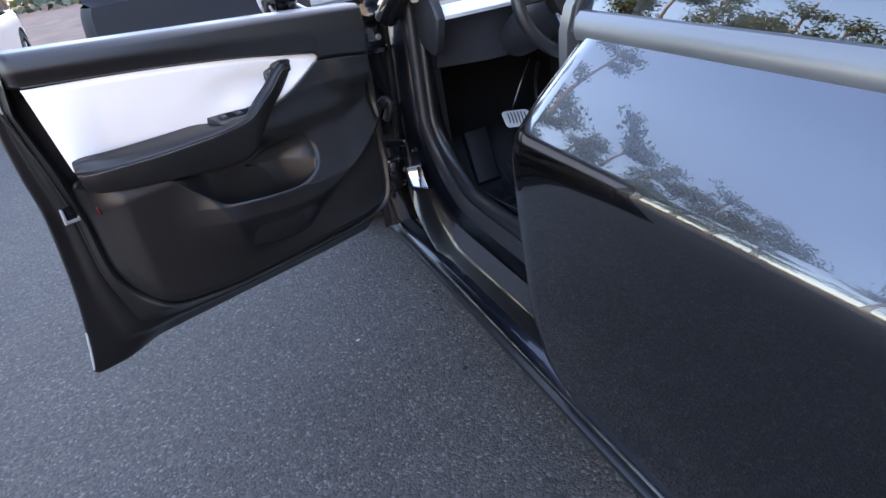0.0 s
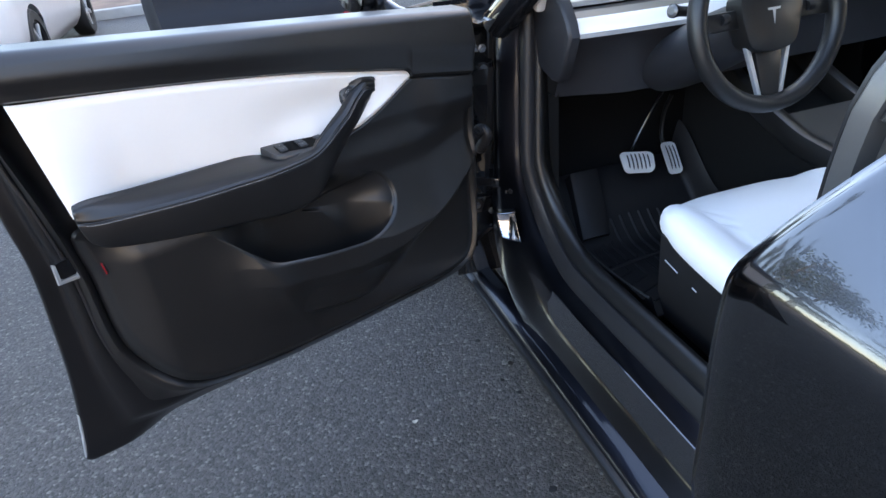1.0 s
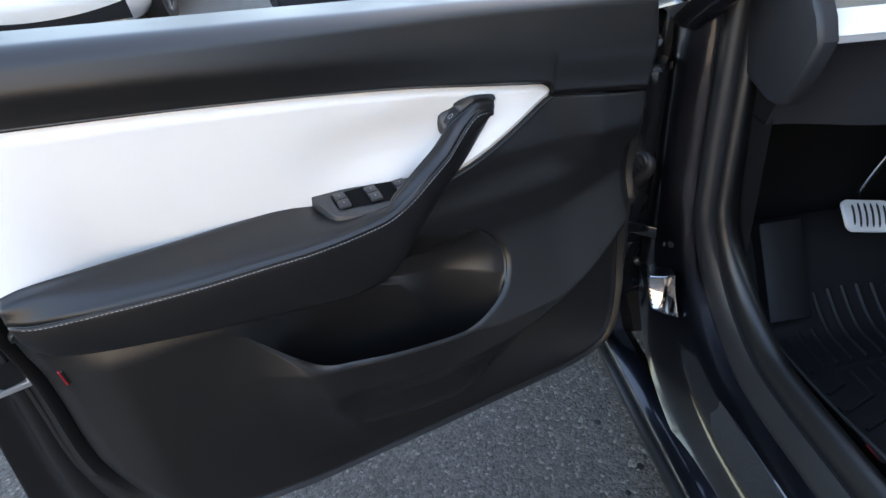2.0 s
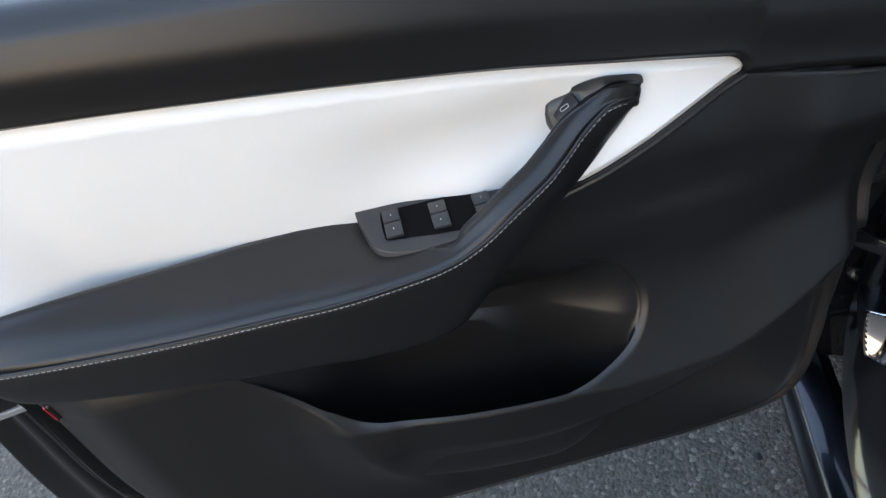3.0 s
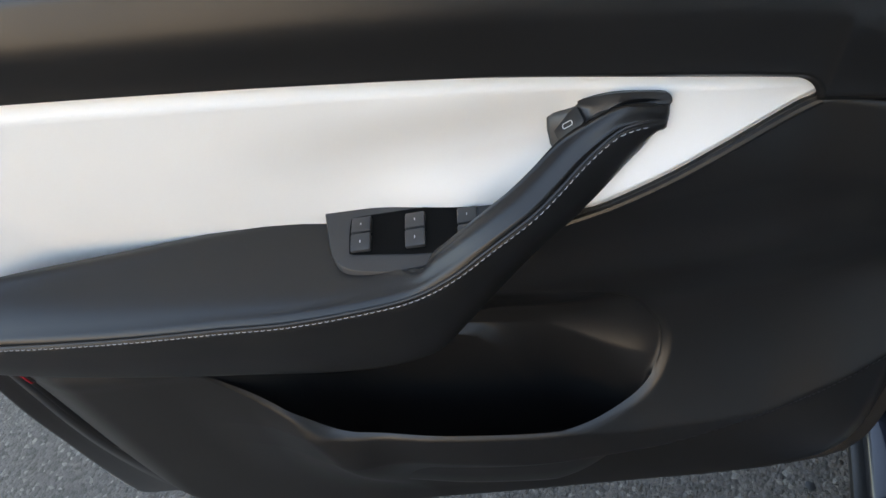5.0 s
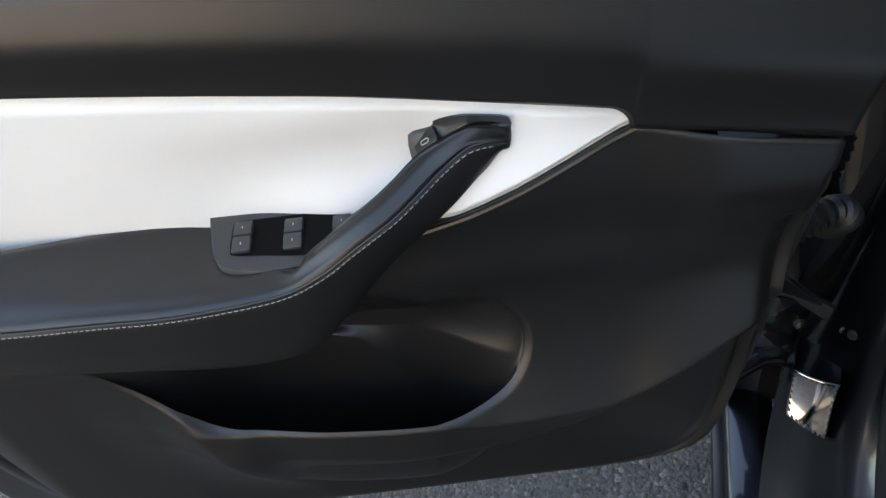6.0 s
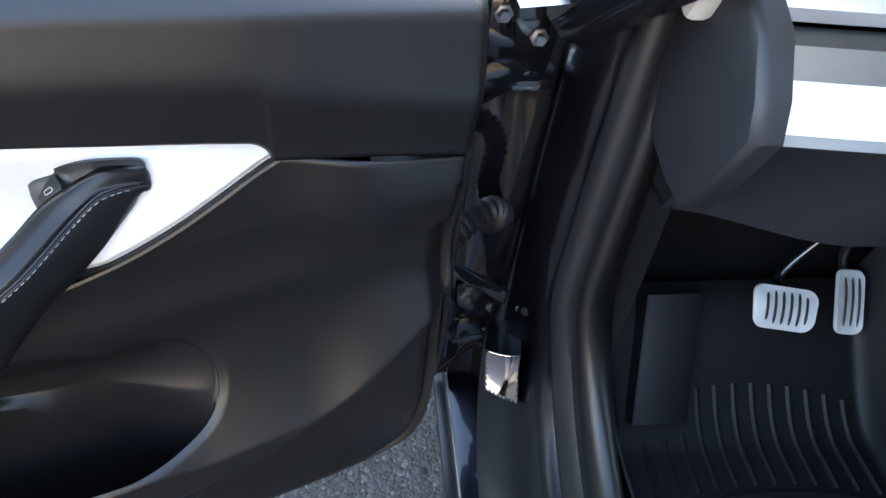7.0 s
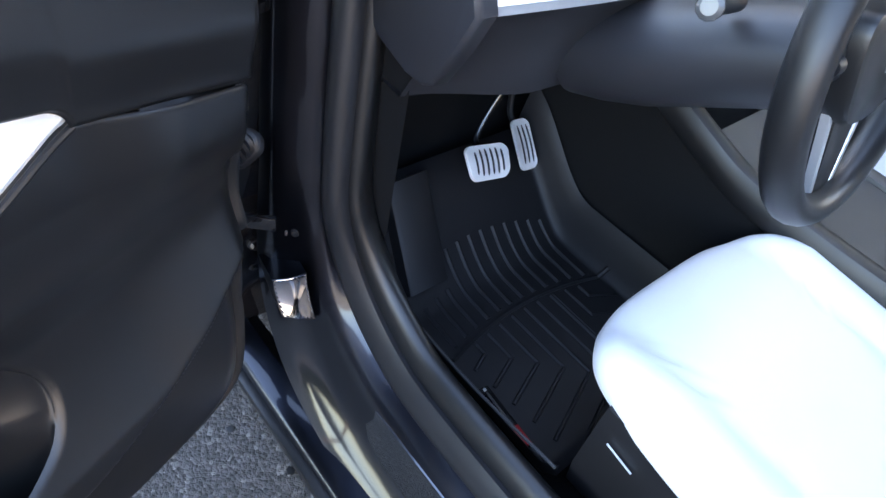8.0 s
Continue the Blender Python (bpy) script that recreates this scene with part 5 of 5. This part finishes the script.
def floor_liner():
    liner = thing("floor_mat", (-0.42, 1.85, 0.28), "black ribbed rubber floor liner in the footwell", "floor mat")

    def top(x, y):
        z = 0.330
        z += 0.074 * sm(-0.630, -0.662, x) if x < -0.630 else 0
        z += 0.105 * sm(-0.196, -0.162, x)
        z += 0.17 * sm(2.06, 2.32, y)
        z += 0.030 * (1 - sm(1.70, 1.725, y))
        return z

    def fn(s, t):
        x, y = -0.662 + 0.500 * s, 1.70 + 0.60 * t
        return Vector((x, y, top(x, y)))

    part("tray", grid(fn, 70, 60), M_LINER, liner, angle=60)

    def arc(x):
        return 1.995 - 0.75 * (x + 0.42) ** 2

    def rib(pts, r=0.0032):
        return tube([Vector((x, y, top(x, y) + 0.001)) for x, y in pts], r, 6)

    xs = [-0.615 + 0.43 * k / 24 for k in range(25)]
    part("rib", rib([(x, arc(x)) for x in xs], 0.006), M_LINER, liner)
    for k in range(12):
        x = -0.590 + 0.033 * k
        part("rib", rib([(x + 0.004 * (j / 10), arc(x) + 0.012 + (0.155 if x > -0.50 else 0.10) * j / 10) for j in range(11)], 0.0055), M_LINER, liner)
    for k in range(7):
        x, y = -0.552 + 0.036 * k, 1.946 - 0.035 * k
        part("rib", rib([(x, arc(x) - 0.012 - (arc(x) - 0.012 - y) * j / 4) for j in range(5)] + [(x + (-0.594 + 0.006 * k - x) * j / 5, y - (0.018 + 0.010 * k) * j / 5) for j in range(1, 6)], 0.0042), M_LINER, liner)
    for k in range(3):
        x, y = -0.262 - 0.034 * k, 1.935 - 0.038 * k
        part("rib", rib([(x, arc(x) - 0.012 - (arc(x) - 0.012 - y) * j / 4) for j in range(5)] + [(x + (-0.205 - x) * j / 5, y - (0.03 + 0.01 * k) * j / 5) for j in range(1, 6)], 0.0042), M_LINER, liner)
    edge = smooth([(2.22, 0.53), (2.16, 0.46), (2.10, 0.424), (2.03, 0.406), (1.87, 0.405), (1.70, 0.425)], 6)
    part("rim", tube([Vector((-0.662, p[0], p[1] - 0.001)) for p in edge], 0.003, 6), M_SWITCH, liner)
    m = Matrix.Translation((-0.616, 1.828, 0.336)) @ Matrix.Rotation(radians(-5), 4, "Z") @ Matrix.Rotation(radians(5), 4, "Y")
    tag = part("maker_plate", box((0.024, 0.13, 0.006), 0.002, m), M_GLOSS, liner, "black plate with a red end and unreadable lettering")
    part("plate_end", box((0.020, 0.040, 0.004), 0.001, m @ Matrix.Translation((0, -0.042, 0.003))), M_RED, tag)
    part("bar", box((0.004, 0.070, 0.0012), 0.0, m @ Matrix.Translation((0.0, 0.018, 0.0037))), M_SWITCH, tag)
    part("stud", box((0.006, 0.006, 0.003), 0.001, m @ Matrix.Translation((0.0, 0.059, 0.0035))), M_SILVER, tag)


floor_liner()


# ---- neighbouring cars ----
def parked_car(name, label, at, material, suv):
    """A parked car seen from behind: body, glass, lights, bumper, wheels. Its nose points along +y from at, the middle of its rear edge."""
    L, Wd, H = (4.6, 1.86, 1.66) if suv else (4.75, 1.84, 1.44)
    base = thing(name, at, label, "car", "parked cars")
    ox, oy = at[0], at[1]
    belt = 1.02 if suv else 0.92
    half = knots([(0.20, 0.80), (0.32, 0.88), (0.55, 0.925), (0.75, 0.93), (belt - 0.06, 0.91), (belt, 0.885)])
    rear = knots([(0.20, 0.16), (0.34, 0.06), (0.48, 0.0), (0.62, 0.01), (0.75, 0.07), (belt, 0.10)])
    taper = lambda y: 1 - 0.14 * (1 - sm(0, 0.55, y)) ** 2 - 0.16 * sm(L - 0.9, L, y) ** 2
    rows = [0.20, 0.26, 0.32, 0.40, 0.48, 0.55, 0.62, 0.68, 0.75, 0.85, belt - 0.04, belt]
    wr = 0.35
    axles = (0.98, L - 0.95)
    for sx in (-1, 1):
        def fn(s, t):
            z = 0.20 + (belt - 0.20) * t
            y = rear(z) + (L - rear(z)) * s
            for a in axles:
                if abs(y - a) < wr + 0.03:
                    lo = 0.33 + math.sqrt((wr + 0.03) ** 2 - (y - a) ** 2)
                    z = max(z, min(lo, 0.72)) if z < lo else z
            return Vector((ox + sx * half(z) * taper(y) * Wd / 1.86, oy + y, z))
        part("body_side", grid(fn, 90, 24), material, base)
    for end in (0, 1):
        def fn(s, t):
            z = 0.20 + (belt - 0.20) * t
            y = rear(z) if not end else L
            a = 2 * s - 1
            bow = 0.07 * (1 - a * a) * (-1 if not end else 1)
            return Vector((ox + a * half(z) * taper(y) * Wd / 1.86, oy + y + bow, z))
        part("bumper", grid(fn, 24, 20), material, base)
    tops = [(0.10, belt), (0.30, belt + 0.06), (0.55, H - 0.12), (1.0, H - 0.01), (2.0, H), (2.7, H - 0.06), (3.5, belt + 0.06), (L, belt - 0.14)] if suv else [(0.10, belt), (0.55, belt + 0.05), (1.25, H - 0.10), (1.9, H), (2.5, H - 0.03), (3.5, belt + 0.04), (L, belt - 0.16)]
    zt = knots(tops)

    def over(s, t):
        y = 0.10 + (L - 0.10) * t
        a = 2 * s - 1
        z = zt(y)
        inn = 1 - 0.28 * sm(belt, H, z)
        wd = half(belt) * taper(y) * Wd / 1.86
        return Vector((ox + a * wd * (1 - (1 - inn) * (1 - 0.0)), oy + y, z))
    part("roof", grid(over, 16, 60), material, base)
    for sx in (-1, 1):
        def glass(s, t):
            y = 0.75 + (3.3 - 0.75) * s
            z = belt + (max(belt + 0.02, zt(y)) - belt) * t
            wd = half(belt) * taper(y) * Wd / 1.86
            return Vector((ox + sx * (wd * (1 - 0.28 * sm(belt, H, z)) + 0.004), oy + y, z))
        part("side_window", grid(glass, 30, 8), M_GLOSS, base)
    bm = grid(lambda s, t: Vector((ox + (2 * s - 1) * 0.66 * (1 - 0.15 * t), oy + 0.30 + (0.30 if suv else 0.75) * t - 0.06 * (1 - (2 * s - 1) ** 2), belt + 0.07 + (H - 0.16 - belt - 0.07) * t)), 12, 6)
    part("rear_window", bm, M_GLOSS, base)
    for sx in (-1, 1):
        bm = box((0.34, 0.05, 0.12), 0.02, Matrix.Translation((ox + sx * 0.68, oy + 0.075 + (0.02 if suv else 0.0), 1.16 if suv else 0.80)) @ Matrix.Rotation(radians(-sx * -14), 4, "Z"))
        part("tail_light", bm, M_DEEPRED, base, "red tail light")
        bm = box((0.24, 0.03, 0.036), 0.012, Matrix.Translation((ox + sx * 0.62, oy + (0.0 if suv else 0.0) - 0.03, 0.56)) @ Matrix.Rotation(radians(sx * 10), 4, "Z"))
        part("reflector", bm, M_DEEPRED, base, "red bumper reflector")
        for a in axles:
            w = wheel("wheel", (ox + sx * (Wd / 2 - 0.12), oy + a, 0.335), 0.335, 0.22, base, sx)
    bm = grid(lambda s, t: Vector((ox + (2 * s - 1) * 0.80, oy - 0.062 + 0.05 * (2 * s - 1) ** 2 + 0.09 * (1 - t), 0.24 + 0.30 * t)), 16, 8)
    part("lower_bumper", bm, M_BUMPER, base, "unpainted black lower bumper")
    bm = box((1.5, L - 0.4, 0.06), 0.01, Matrix.Translation((ox, oy + L / 2, 0.24)))
    part("underbody", bm, M_DARK, base)
    return base


parked_car("suv", "dark grey parked car seen from behind", (-1.16, 5.75, 0), M_SUV, True)
parked_car("sedan", "white parked saloon car with alloy wheels", (-4.25, 7.25, 0), M_WHITECAR, False)


# ---- trees ----
def tree(at, height, crown_r, seed, palm=False):
    r = random.Random(seed)
    base = thing("tree", at, "tall tree with open crown behind the parked cars" if not palm else "slender leaning tree with drooping tufts of foliage", "tree", "trees of the planting bed")
    o = Vector(at)
    lean = Vector((r.uniform(-1, 1), r.uniform(-1, 1), 0)) * 0.05 * height
    trunk = smooth([o, o + Vector((0, 0, height * 0.3)) + lean * 0.2, o + Vector((0, 0, height * 0.6)) + lean * 0.9, o + Vector((0, 0, height * 0.95)) + lean], 6)
    bm = tube(trunk, lambda s: 0.17 * (1 - 0.85 * s) * height / 9, 9)
    tips = []
    for k in range(26):
        s = r.uniform(0.35, 0.98)
        p = trunk[int(s * (len(trunk) - 1))]
        a = r.uniform(0, 2 * math.pi)
        l = crown_r * r.uniform(0.5, 1.0) * (1.15 - 0.6 * s)
        q = p + Vector((math.cos(a) * l * 0.5, math.sin(a) * l * 0.5, l * 0.28))
        e = p + Vector((math.cos(a) * l, math.sin(a) * l, l * r.uniform(0.1, 0.5)))
        tube(smooth([p, q, e], 4), lambda u: 0.045 * (1 - 0.85 * u) * height / 9, 5, bm)
        tips += [p.lerp(q, 0.7), q, q.lerp(e, 0.5), e]
        for _ in range(3):
            d = q.lerp(e, r.random())
            t2 = d + Vector((r.uniform(-1, 1), r.uniform(-1, 1), r.uniform(-0.2, 0.7))) * crown_r * 0.22
            tube([d, t2], 0.010, 4, bm)
            tips.append(t2)
    part("trunk", bm, M_TRUNK, base)
    co, fa = [], []
    for c in tips:
        for _ in range(r.randint(20, 55)):
            p = c + Vector((r.gauss(0, 1), r.gauss(0, 1), r.gauss(0, 0.7))) * crown_r * 0.10
            d = Vector((r.uniform(-1, 1), r.uniform(-1, 1), r.uniform(-0.8, 0.4))).normalized()
            w = d.orthogonal().normalized()
            l, b = r.uniform(0.10, 0.20), r.uniform(0.015, 0.04)
            i = len(co)
            co += [p, p + d * l * 0.5 + w * b, p + d * l, p + d * l * 0.5 - w * b]
            fa.append((i, i + 1, i + 2, i + 3))
    me = bpy.data.meshes.new("crown")
    me.from_pydata(co, [], fa)
    me.materials.append(M_LEAF)
    ob = new("crown", me)
    ob.parent = base
    ob.matrix_parent_inverse = base.matrix_basis.inverted()


for k, (bearing, far, h, c) in enumerate(((30.5, 17, 9.8, 1.4), (35, 20, 8.2, 1.5), (38.5, 18, 8.6, 1.5), (42, 20, 9.4, 1.7), (45, 18, 8.2, 1.6), (48.5, 20, 10.0, 1.9), (52, 18, 8.8, 1.8), (56, 20, 9.6, 2.0), (65, 19, 9.0, 2.2), (73, 20, 9.0, 2.4), (80, 18, 8.5, 2.4), (12, 20, 7.5, 2.0), (2, 19, 7.0, 1.9), (-8, 20, 7.5, 2.0))):
    tree((-0.9 - far * math.sin(radians(bearing)), 0.8 + far * math.cos(radians(bearing)), 0.1 if far * math.cos(radians(bearing)) > 11.9 else 0.0), h, c, 10 + k)
